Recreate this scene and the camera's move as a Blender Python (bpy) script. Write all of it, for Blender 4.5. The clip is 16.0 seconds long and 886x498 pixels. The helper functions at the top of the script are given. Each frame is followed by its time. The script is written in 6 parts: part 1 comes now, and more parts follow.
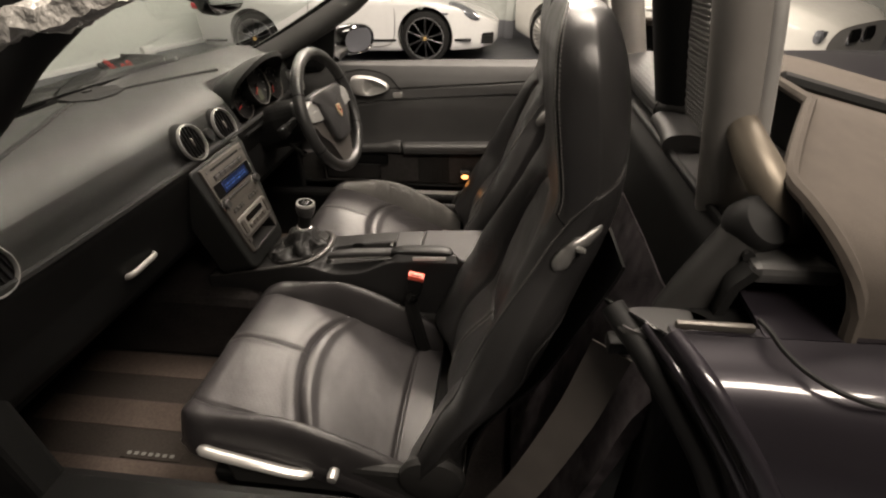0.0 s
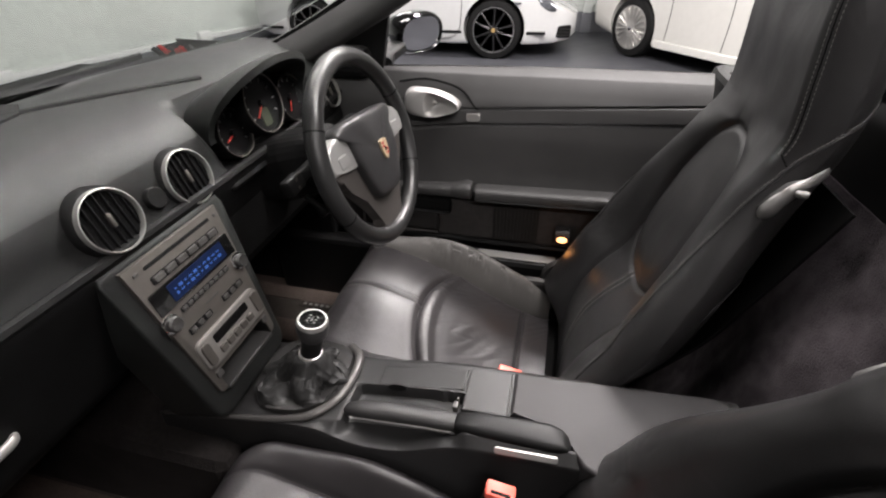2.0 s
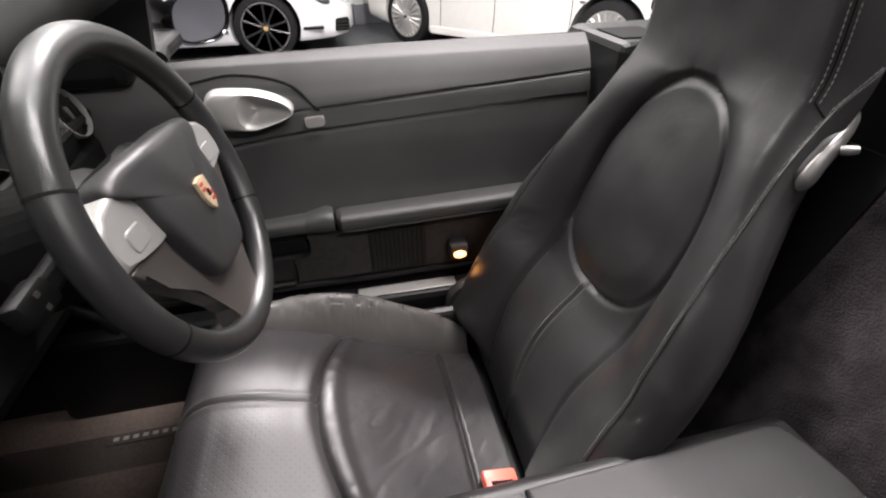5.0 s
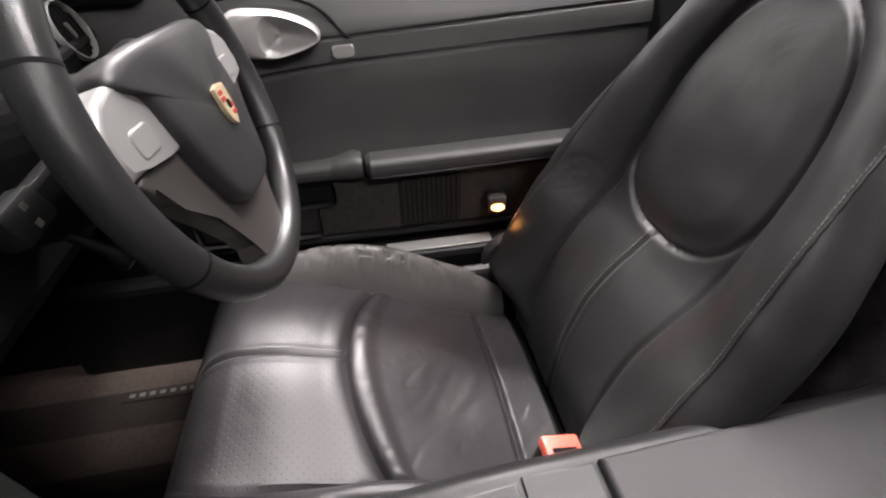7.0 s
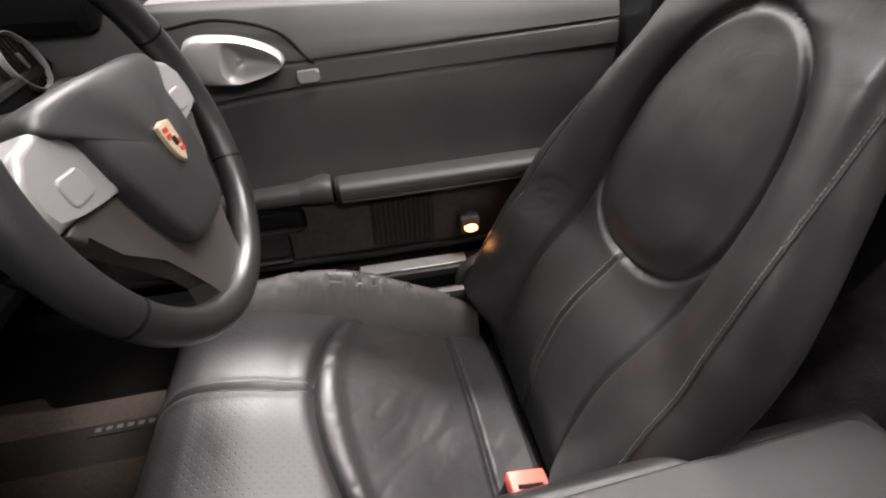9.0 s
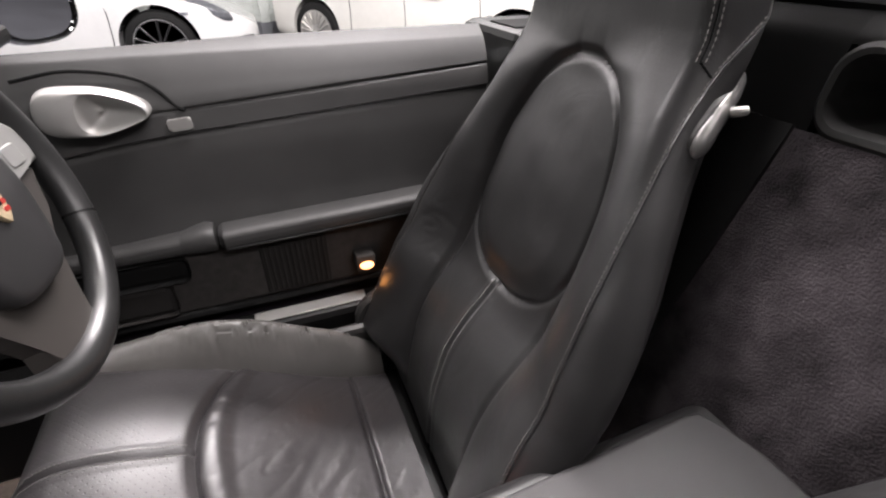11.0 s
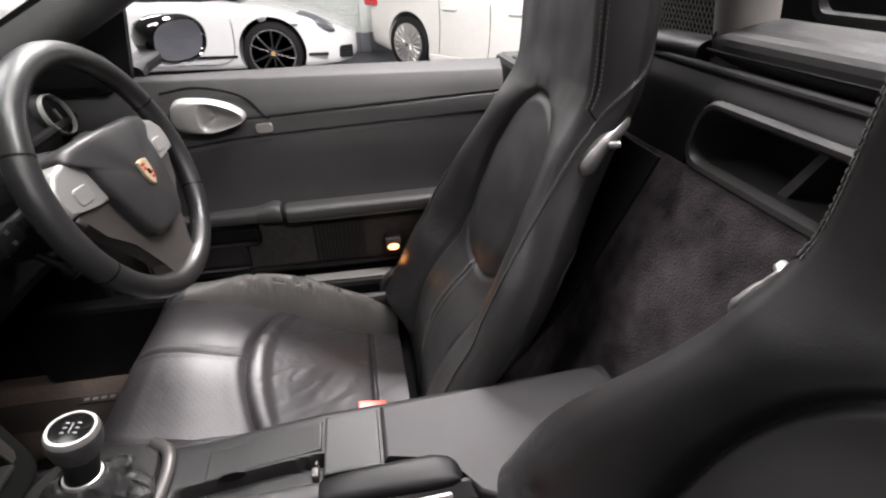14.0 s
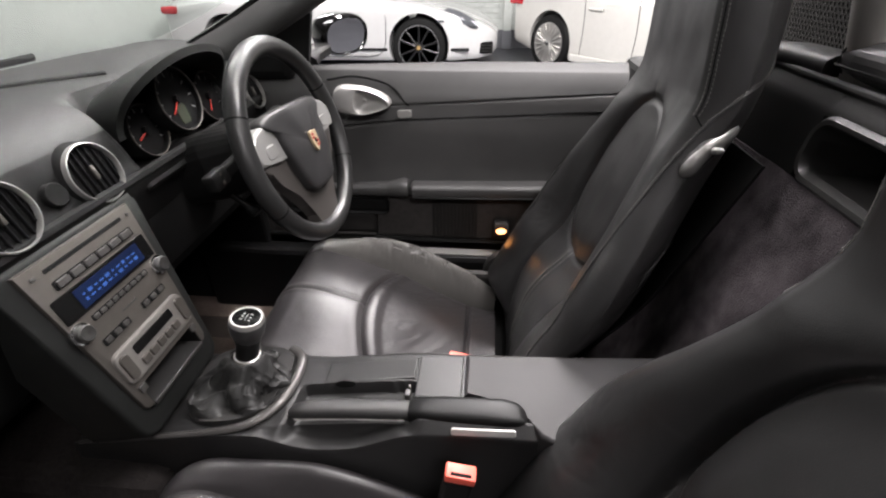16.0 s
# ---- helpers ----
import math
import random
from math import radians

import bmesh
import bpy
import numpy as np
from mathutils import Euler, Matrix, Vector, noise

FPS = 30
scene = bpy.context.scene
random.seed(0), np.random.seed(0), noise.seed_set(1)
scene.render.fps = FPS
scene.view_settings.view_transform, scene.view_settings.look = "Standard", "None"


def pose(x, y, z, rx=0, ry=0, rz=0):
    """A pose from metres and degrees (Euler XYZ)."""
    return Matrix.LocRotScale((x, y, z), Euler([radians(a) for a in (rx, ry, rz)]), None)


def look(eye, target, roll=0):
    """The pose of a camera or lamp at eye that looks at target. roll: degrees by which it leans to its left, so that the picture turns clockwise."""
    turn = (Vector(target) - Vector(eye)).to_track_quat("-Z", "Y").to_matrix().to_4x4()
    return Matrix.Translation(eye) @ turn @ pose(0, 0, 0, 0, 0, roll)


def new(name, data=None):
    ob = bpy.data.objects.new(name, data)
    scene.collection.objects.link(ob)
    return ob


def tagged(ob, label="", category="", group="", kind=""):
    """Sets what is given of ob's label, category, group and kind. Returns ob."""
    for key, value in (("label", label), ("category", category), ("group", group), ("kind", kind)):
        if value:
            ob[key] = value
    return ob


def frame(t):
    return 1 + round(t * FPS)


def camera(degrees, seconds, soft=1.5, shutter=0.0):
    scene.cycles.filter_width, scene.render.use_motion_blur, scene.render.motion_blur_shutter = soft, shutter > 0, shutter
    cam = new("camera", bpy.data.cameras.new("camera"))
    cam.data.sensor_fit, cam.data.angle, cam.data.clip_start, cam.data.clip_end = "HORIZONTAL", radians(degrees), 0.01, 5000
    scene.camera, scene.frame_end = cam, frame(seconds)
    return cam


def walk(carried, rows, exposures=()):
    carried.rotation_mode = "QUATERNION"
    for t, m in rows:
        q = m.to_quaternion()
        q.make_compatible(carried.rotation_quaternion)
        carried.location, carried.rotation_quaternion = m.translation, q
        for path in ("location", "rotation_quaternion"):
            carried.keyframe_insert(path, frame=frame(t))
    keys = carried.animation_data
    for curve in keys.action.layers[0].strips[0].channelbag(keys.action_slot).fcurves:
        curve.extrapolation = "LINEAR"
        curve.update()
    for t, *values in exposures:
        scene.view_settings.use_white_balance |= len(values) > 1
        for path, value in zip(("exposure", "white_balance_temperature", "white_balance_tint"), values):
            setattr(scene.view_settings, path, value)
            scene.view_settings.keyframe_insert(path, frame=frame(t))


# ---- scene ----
cam = camera(87.3, 16.0, soft=2.2)
PATH = [
    (0, (0.218, -1.02, 1.384), (0.004, 0.635, 0.281), -1.3),
    (0.5, (0.191, -0.812, 1.383), (-0.069, 0.835, 0.278), -0.6),
    (1, (0.134, -0.661, 1.366), (-0.225, 0.953, 0.241), -1.1),
    (1.5, (0.086, -0.557, 1.354), (-0.336, 1.043, 0.23), -0.8),
    (2, (0.048, -0.452, 1.303), (-0.359, 1.149, 0.176), -1.1),
    (2.5, (0.047, -0.414, 1.308), (-0.191, 1.219, 0.184), -1.0),
    (3, (-0.012, -0.365, 1.306), (-0.04, 1.296, 0.192), -0.6),
    (3.5, (-0.086, -0.3, 1.29), (0.067, 1.364, 0.191), -0.6),
    (6, (-0.109, -0.136, 1.151), (0.234, 1.432, -0.042), -0.7),
    (6.5, (-0.132, -0.125, 1.131), (0.168, 1.434, -0.085), -1.1),
    (7, (-0.134, -0.129, 1.126), (0.134, 1.427, -0.101), -1.1),
    (7.5, (-0.138, -0.129, 1.128), (0.104, 1.433, -0.097), -1.2),
    (8, (-0.134, -0.126, 1.134), (0.082, 1.434, -0.098), -1.3),
    (8.5, (-0.116, -0.118, 1.132), (0.118, 1.447, -0.091), -1.4),
    (9, (-0.1, -0.114, 1.139), (0.218, 1.457, -0.058), -1.3),
    (9.5, (-0.077, -0.1, 1.152), (0.362, 1.477, 0.003), -0.8),
    (12, (-0.029, -0.224, 1.15), (0.603, 1.349, 0.09), -0.0),
    (12.5, (-0.035, -0.278, 1.172), (0.516, 1.338, 0.13), -0.2),
    (13, (-0.018, -0.318, 1.208), (0.44, 1.324, 0.162), -0.2),
    (13.5, (0.027, -0.354, 1.25), (0.416, 1.301, 0.196), -0.1),
    (14, (0.041, -0.364, 1.226), (0.353, 1.305, 0.169), -0.1),
    (14.5, (0.029, -0.37, 1.207), (0.234, 1.321, 0.16), -0.1),
    (15, (0.036, -0.424, 1.219), (0.133, 1.286, 0.186), -0.3),
    (15.5, (0.048, -0.486, 1.223), (0.027, 1.221, 0.181), -0.6),
    (16, (0.05, -0.468, 1.248), (-0.115, 1.219, 0.185), -0.6),
]
walk(cam, [(t, look(eye, target, roll)) for t, eye, target, roll in PATH],
     exposures=[(0.0, -0.1, 7700, 14), (0.5, -0.1, 7500, 14), (1.2, 0.0, 6900, 14), (2.0, 0.1, 6500, 15), (3.5, 0.3, 6450, 16), (7.0, 0.42, 6450, 17), (9.5, 0.38, 6450, 17), (13.0, 0.32, 6400, 16), (16.0, 0.3, 6400, 15)])

# ---- light ----
world = bpy.data.worlds.new("world")
scene.world = world
world.use_nodes = True
world.node_tree.nodes["Background"].inputs[0].default_value = (0.5, 0.52, 0.55, 1)
world.node_tree.nodes["Background"].inputs[1].default_value = 0.05
# Unseen overhead tubes; the one at x -1.1 is fill added for the backrest.
LAMPS = [(0.95, 0.3, 112), (0.35, 2.3, 285), (1.2, -1.9, 85), (-1.1, 1.0, 42), (-2.4, 5.2, 80), (2.2, 5.2, 68)]
for lx, ly, watts in LAMPS:
    la = bpy.data.lights.new("tube_light", "AREA")
    la.shape, la.size, la.size_y, la.energy, la.color = "RECTANGLE", 1.5, 0.5, watts, (1.0, 0.97, 0.93)
    lo = new("tube_light", la)
    lo.matrix_world = pose(lx, ly, 3.02)

# ---- building helpers ----
def link_bm(name, bm, material, smooth=True):
    me = bpy.data.meshes.new(name)
    bmesh.ops.recalc_face_normals(bm, faces=bm.faces)
    bm.to_mesh(me)
    bm.free()
    if smooth:
        me.polygons.foreach_set("use_smooth", [True] * len(me.polygons))
        me.set_sharp_from_angle(angle=radians(38))
        for poly in me.polygons:
            if len(poly.vertices) > 4 or (len(me.polygons) < 400 and poly.area > 6e-4):
                poly.use_smooth = False
    me.materials.append(material)
    return new(name, me)


def part(name, bm, material, parent, label="", smooth=True):
    """One mesh object under a thing or a part."""
    ob = link_bm(name, bm, material, smooth)
    ob.parent = parent
    ob.matrix_parent_inverse = Matrix.Identity(4)
    if parent.type == "MESH" and parent.parent:
        ob.matrix_parent_inverse = Matrix.Identity(4)
    if label:
        tagged(ob, label)
    return ob


def thing(name, label, category, group="", kind="", at=(0, 0, 0)):
    ob = new(name)
    ob.empty_display_size = 0.05
    ob.location = at
    return tagged(ob, label, category, group, kind)


def whole(name, bm, material, label, category, group="", kind="", smooth=True):
    return tagged(link_bm(name, bm, material, smooth), label, category, group, kind)


def put(bm, m):
    bm.transform(m)
    return bm


def merge(*bms):
    out = bmesh.new()
    for b in bms:
        me = bpy.data.meshes.new("tmp")
        b.to_mesh(me)
        b.free()
        out.from_mesh(me)
        bpy.data.meshes.remove(me)
    return out


def box(x0, x1, y0, y1, z0, z1, bevel=0.004, seg=2):
    bm = bmesh.new()
    bmesh.ops.create_cube(bm, size=1)
    bm.transform(Matrix.Translation(((x0 + x1) / 2, (y0 + y1) / 2, (z0 + z1) / 2)) @ Matrix.Diagonal((x1 - x0, y1 - y0, z1 - z0, 1)))
    if bevel > 0:
        bmesh.ops.bevel(bm, geom=bm.edges[:], offset=bevel, segments=seg, profile=0.5, affect="EDGES")
    return bm


def loft(rings, closed=True, caps=True):
    """Skin between rings of points, all with the same count."""
    bm = bmesh.new()
    vs = [[bm.verts.new(p) for p in r] for r in rings]
    n = len(rings[0])
    for a, b in zip(vs, vs[1:]):
        for i in range(n if closed else n - 1):
            j = (i + 1) % n
            bm.faces.new((a[i], a[j], b[j], b[i]))
    if caps and closed:
        bm.faces.new(vs[0][::-1])
        bm.faces.new(vs[-1])
    return bm


def spline(pts, n):
    """n points along a smooth curve through pts."""
    pts = [Vector(p) for p in pts]
    if len(pts) == 2:
        return [pts[0].lerp(pts[1], i / (n - 1)) for i in range(n)]
    out = []
    m = len(pts) - 1
    for k in range(n):
        s = k / (n - 1) * m
        i = min(int(s), m - 1)
        f = s - i
        p1, p2 = pts[i], pts[i + 1]
        p0 = pts[i - 1] if i > 0 else p1 * 2 - p2
        p3 = pts[i + 2] if i + 2 <= m else p2 * 2 - p1
        out.append(0.5 * ((2 * p1) + (p2 - p0) * f + (2 * p0 - 5 * p1 + 4 * p2 - p3) * f * f + (3 * p1 - p0 - 3 * p2 + p3) * f ** 3))
    return out


def tube(pts, radius, n=10, closed=False, wide=1.0, side=(0, 0, 1)):
    """A round or oval bar along pts; radius may be one value or one per point; wide stretches it across side."""
    pts = [Vector(p) for p in pts]
    rings = []
    for i, p in enumerate(pts):
        if closed:
            d = pts[(i + 1) % len(pts)] - pts[i - 1]
        else:
            d = pts[min(i + 1, len(pts) - 1)] - pts[max(i - 1, 0)]
        d.normalize()
        s = Vector(side)
        a = d.cross(s)
        if a.length < 1e-4:
            a = d.cross(Vector((1, 0.3, 0)))
        a.normalize()
        b = a.cross(d)
        r = radius[i] if isinstance(radius, (list, tuple)) else radius
        rings.append([p + (a * math.cos(q) * wide + b * math.sin(q)) * r for q in (2 * math.pi * k / n for k in range(n))])
    if closed:
        rings.append(rings[0])
        bm = loft(rings, True, False)
        bmesh.ops.remove_doubles(bm, verts=bm.verts[:], dist=1e-6)
        return bm
    return loft(rings)


def lathe(profile, n=32, m=None, caps=True):
    """Turn (radius, height) points round z; closes at radius 0, and elsewhere with a flat cap unless it is a ring."""
    rings = [[(r * math.cos(2 * math.pi * k / n), r * math.sin(2 * math.pi * k / n), h) for k in range(n)] for r, h in profile]
    bm = loft(rings, True, caps)
    if m is not None:
        bm.transform(m)
    return bm


def prism(poly, z0, z1, bevel=0.003, seg=2, m=None):
    """A flat plate with the outline poly, from z0 to z1, its edges rounded."""
    bm = loft([[(x, y, z0) for x, y in poly], [(x, y, z1) for x, y in poly]])
    if bevel > 0:
        top = [e for e in bm.edges if all(abs(v.co.z - z1) < 1e-6 for v in e.verts)]
        bmesh.ops.bevel(bm, geom=top, offset=bevel, segments=seg, profile=0.5, affect="EDGES")
    if m is not None:
        bm.transform(m)
    return bm


def rounded(w, h, r, n=6, cx=0, cy=0):
    """Outline of a rectangle with round corners."""
    out = []
    for sx, sy, a0 in ((1, 1, 0), (-1, 1, 90), (-1, -1, 180), (1, -1, 270)):
        for k in range(n + 1):
            a = radians(a0 + 90 * k / n)
            out.append((cx + sx * (w / 2 - r) + r * math.cos(a), cy + sy * (h / 2 - r) + r * math.sin(a)))
    return out


def oval(w, h, n=40, p=2.0, cx=0, cy=0):
    out = []
    for k in range(n):
        a = 2 * math.pi * k / n
        c, s = math.cos(a), math.sin(a)
        out.append((cx + w / 2 * math.copysign(abs(c) ** (2 / p), c), cy + h / 2 * math.copysign(abs(s) ** (2 / p), s)))
    return out


def sheet(f, nu, nv, thick=0.0):
    """An open skin f(u, v) with u and v from 0 to 1, given thickness against its normals."""
    bm = loft([[f(i / nu, j / nv) for i in range(nu + 1)] for j in range(nv + 1)], closed=False, caps=False)
    if thick:
        bmesh.ops.recalc_face_normals(bm, faces=bm.faces)
        bmesh.ops.solidify(bm, geom=bm.faces[:], thickness=thick)
    return bm


def ribbon(pts, width, thick, side):
    """A flat band along pts, its width along side."""
    s = Vector(side).normalized()
    rings = []
    pts = [Vector(p) for p in pts]
    for i, p in enumerate(pts):
        d = (pts[min(i + 1, len(pts) - 1)] - pts[max(i - 1, 0)]).normalized()
        w = (s - d * s.dot(d)).normalized()
        k = d.cross(w)
        rings.append([p + w * width / 2 + k * thick / 2, p + w * width / 2 - k * thick / 2, p - w * width / 2 - k * thick / 2, p - w * width / 2 + k * thick / 2])
    return loft(rings)


def lerp_table(table, x):
    """Smooth interpolation in a list of (x, y)."""
    if x <= table[0][0]:
        return table[0][1]
    for (a, fa), (b, fb) in zip(table, table[1:]):
        if x <= b:
            t = (x - a) / (b - a)
            return fa + (fb - fa) * t
    return table[-1][1]


def smooth_table(table, x, h=0.02):
    return sum(lerp_table(table, x + d * h) for d in (-1, -0.5, 0, 0.5, 1)) / 5


def bump01(x, w):
    """A soft hump, 1 at 0 and 0 past w."""
    x = abs(x) / w
    return 0.0 if x >= 1 else (1 - x * x) ** 2


def stitches(pts, pitch, length, radius, lift=(0, 0, 0)):
    """A row of thread stitches along pts, as one mesh."""
    pts = [Vector(p) + Vector(lift) for p in pts]
    acc, out, bms = 0.0, [], bmesh.new()
    nextd = 0.0
    for a, b in zip(pts, pts[1:]):
        seg = (b - a).length
        if seg < 1e-9:
            continue
        d = (b - a) / seg
        while nextd < acc + seg:
            p = a + d * (nextd - acc)
            q = p + d * length
            s = d.cross(Vector((0.3, 0.2, 0.9))).normalized() * radius
            k = d.cross(s).normalized() * radius
            va = [bms.verts.new(c) for c in (p + s * 0.5, p + k * 0.5, p - s * 0.5, p - k * 0.5)]
            m = (p + q) / 2
            vm = [bms.verts.new(c) for c in (m + s, m + k, m - s, m - k)]
            vb = [bms.verts.new(c) for c in (q + s * 0.5, q + k * 0.5, q - s * 0.5, q - k * 0.5)]
            for u, v in ((va, vm), (vm, vb)):
                for i in range(4):
                    bms.faces.new((u[i], u[(i + 1) % 4], v[(i + 1) % 4], v[i]))
            bms.faces.new(va[::-1])
            bms.faces.new(vb)
            nextd += pitch
        acc += seg
    return bms


# ---- materials ----
def mat(name, col, rough=0.5, metal=0.0, var=0.12, vscale=18.0, bump=0.0, bscale=300.0, coat=0.0, spec=0.5, rvar=0.08, kind="noise", bdist=0.002, big=3.0):
    m = bpy.data.materials.new(name)
    m.use_nodes = True
    nt = m.node_tree
    n, l = nt.nodes, nt.links
    b = n["Principled BSDF"]
    tc = n.new("ShaderNodeTexCoord")
    n1 = n.new("ShaderNodeTexNoise")
    n1.inputs["Scale"].default_value, n1.inputs["Detail"].default_value = vscale, 6
    n2 = n.new("ShaderNodeTexNoise")
    n2.inputs["Scale"].default_value, n2.inputs["Detail"].default_value = big, 4
    l.new(tc.outputs["Object"], n1.inputs["Vector"])
    l.new(tc.outputs["Object"], n2.inputs["Vector"])
    add = n.new("ShaderNodeMath")
    add.operation = "ADD"
    l.new(n1.outputs["Fac"], add.inputs[0])
    l.new(n2.outputs["Fac"], add.inputs[1])
    r = n.new("ShaderNodeMapRange")
    r.inputs["From Min"].default_value, r.inputs["From Max"].default_value = 0.7, 1.3
    l.new(add.outputs[0], r.inputs["Value"])
    mix = n.new("ShaderNodeMix")
    mix.data_type = "RGBA"
    mix.inputs["A"].default_value = (*[c * (1 - var) for c in col], 1)
    mix.inputs["B"].default_value = (*[min(1, c * (1 + var)) for c in col], 1)
    l.new(r.outputs["Result"], mix.inputs["Factor"])
    l.new(mix.outputs["Result"], b.inputs["Base Color"])
    rr = n.new("ShaderNodeMapRange")
    rr.inputs["To Min"].default_value, rr.inputs["To Max"].default_value = max(0.02, rough - rvar), min(1, rough + rvar)
    l.new(n1.outputs["Fac"], rr.inputs["Value"])
    l.new(rr.outputs["Result"], b.inputs["Roughness"])
    b.inputs["Metallic"].default_value = metal
    b.inputs["Specular IOR Level"].default_value = spec
    b.inputs["Coat Weight"].default_value = coat
    b.inputs["Coat Roughness"].default_value = 0.04
    if bump:
        bp = n.new("ShaderNodeBump")
        bp.inputs["Strength"].default_value, bp.inputs["Distance"].default_value = bump, bdist
        if kind == "voronoi":
            t = n.new("ShaderNodeTexVoronoi")
            t.feature = "DISTANCE_TO_EDGE"
            t.inputs["Scale"].default_value = bscale
            l.new(tc.outputs["Object"], t.inputs["Vector"])
            l.new(t.outputs["Distance"], bp.inputs["Height"])
        else:
            t = n.new("ShaderNodeTexNoise")
            t.inputs["Scale"].default_value, t.inputs["Detail"].default_value = bscale, 5
            l.new(tc.outputs["Object"], t.inputs["Vector"])
            l.new(t.outputs["Fac"], bp.inputs["Height"])
        l.new(bp.outputs["Normal"], b.inputs["Normal"])
    return m


def glow(name, col, strength):
    m = bpy.data.materials.new(name)
    m.use_nodes = True
    b = m.node_tree.nodes["Principled BSDF"]
    b.inputs["Base Color"].default_value = (*[c * 0.5 for c in col], 1)
    b.inputs["Emission Color"].default_value = (*col, 1)
    b.inputs["Emission Strength"].default_value = strength
    b.inputs["Roughness"].default_value, b.inputs["Specular IOR Level"].default_value = 0.6, 0.1
    return m


def leather(name, col, rough, wrinkle=0.35, spec=0.5):
    """Grained hide with soft creases and uneven sheen."""
    m = mat(name, col, rough, spec=spec, var=0.22, vscale=9, bump=0.22, bscale=520, kind="voronoi", bdist=0.0006, rvar=0.15, big=2.2)
    n, l = m.node_tree.nodes, m.node_tree.links
    b = n["Principled BSDF"]
    tc = next(k for k in n if k.type == "TEX_COORD")
    fine = next(k for k in n if k.type == "BUMP")
    w = n.new("ShaderNodeTexNoise")
    w.inputs["Scale"].default_value, w.inputs["Detail"].default_value, w.inputs["Distortion"].default_value = 16, 5, 1.3
    l.new(tc.outputs["Object"], w.inputs["Vector"])
    b2 = n.new("ShaderNodeBump")
    b2.inputs["Strength"].default_value, b2.inputs["Distance"].default_value = wrinkle, 0.004
    l.new(w.outputs["Fac"], b2.inputs["Height"])
    l.new(fine.outputs["Normal"], b2.inputs["Normal"])
    l.new(b2.outputs["Normal"], b.inputs["Normal"])
    return m


LEATHER = leather("black_leather", (0.0165, 0.016, 0.0162), 0.38, 0.2, 0.65)
CUSHION = leather("worn_cushion_leather", (0.0215, 0.0197, 0.0205), 0.41, 0.18, 0.45)
SCUFFED = leather("scuffed_leather", (0.08, 0.076, 0.072), 0.40, 0.3)
PERFORATED = leather("perforated_leather", (0.026, 0.0238, 0.0247), 0.46, 0.06)


def perforate(m):
    """Rows of small holes a centimetre apart."""
    n, l = m.node_tree.nodes, m.node_tree.links
    b = n["Principled BSDF"]
    tc = next(k for k in n if k.type == "TEX_COORD")
    rot = n.new("ShaderNodeMapping")
    rot.inputs["Rotation"].default_value = (0, 0, radians(45))
    rot.inputs["Scale"].default_value = (1, 1, 0)
    l.new(tc.outputs["Object"], rot.inputs["Vector"])
    v = n.new("ShaderNodeTexVoronoi")
    v.inputs["Scale"].default_value, v.inputs["Randomness"].default_value = 125, 0.0
    l.new(rot.outputs["Vector"], v.inputs["Vector"])
    hole = n.new("ShaderNodeMapRange")
    hole.inputs["From Min"].default_value, hole.inputs["From Max"].default_value = 0.06, 0.17
    l.new(v.outputs["Distance"], hole.inputs["Value"])
    old = b.inputs["Base Color"].links[0].from_socket
    mix = n.new("ShaderNodeMix")
    mix.data_type = "RGBA"
    mix.inputs["A"].default_value = (0.010, 0.0095, 0.0095, 1)
    l.new(hole.outputs["Result"], mix.inputs["Factor"])
    l.new(old, mix.inputs["B"])
    l.new(mix.outputs["Result"], b.inputs["Base Color"])
    prev = b.inputs["Normal"].links[0].from_socket
    bp = n.new("ShaderNodeBump")
    bp.inputs["Strength"].default_value, bp.inputs["Distance"].default_value = 0.35, 0.0009
    l.new(hole.outputs["Result"], bp.inputs["Height"])
    l.new(prev, bp.inputs["Normal"])
    l.new(bp.outputs["Normal"], b.inputs["Normal"])


perforate(PERFORATED)
LEATHER_SOFT = leather("soft_black_hide", (0.014, 0.0135, 0.0135), 0.5, 0.12)
# Dash skin darkened for upright and low faces: their shade is painted in.
DASHSHADE = mat("shaded_dash_skin", (0.0055, 0.0055, 0.0055), 0.6, spec=0.08, var=0.12, bump=0.3, bscale=700, kind="voronoi", bdist=0.0005)
VENTSILVER = mat("vent_ring_silver", (0.33, 0.325, 0.31), 0.34, metal=0.7, var=0.06, vscale=60)
DASH = mat("dash_skin", (0.0092, 0.0097, 0.0093), 0.52, spec=0.18, var=0.12, bump=0.35, bscale=700, kind="voronoi", bdist=0.0005, rvar=0.06)
DOORSKIN = mat("door_skin", (0.033, 0.0324, 0.032), 0.5, var=0.14, bump=0.35, bscale=700, kind="voronoi", bdist=0.0005, rvar=0.05)
PLASTIC = mat("black_plastic", (0.004, 0.004, 0.004), 0.45, var=0.15, bump=0.15, bscale=900, bdist=0.0004, spec=0.22)
GREYPLASTIC = mat("grey_plastic", (0.02, 0.0195, 0.019), 0.42, var=0.1, bump=0.1, bscale=900, bdist=0.0004, spec=0.4)
CONSOLE = mat("console_skin", (0.0125, 0.0122, 0.0123), 0.44, spec=0.32, var=0.12, bump=0.25, bscale=800, kind="voronoi", bdist=0.0004)
LIDSKIN = mat("armrest_skin", (0.0165, 0.0153, 0.016), 0.52, spec=0.28, var=0.12, bump=0.4, bscale=600, kind="voronoi", bdist=0.0006)
PANELDARK = mat("rear_panel_skin", (0.0085, 0.0085, 0.0085), 0.6, spec=0.12, var=0.15, bump=0.25, bscale=700, kind="voronoi", bdist=0.0005)
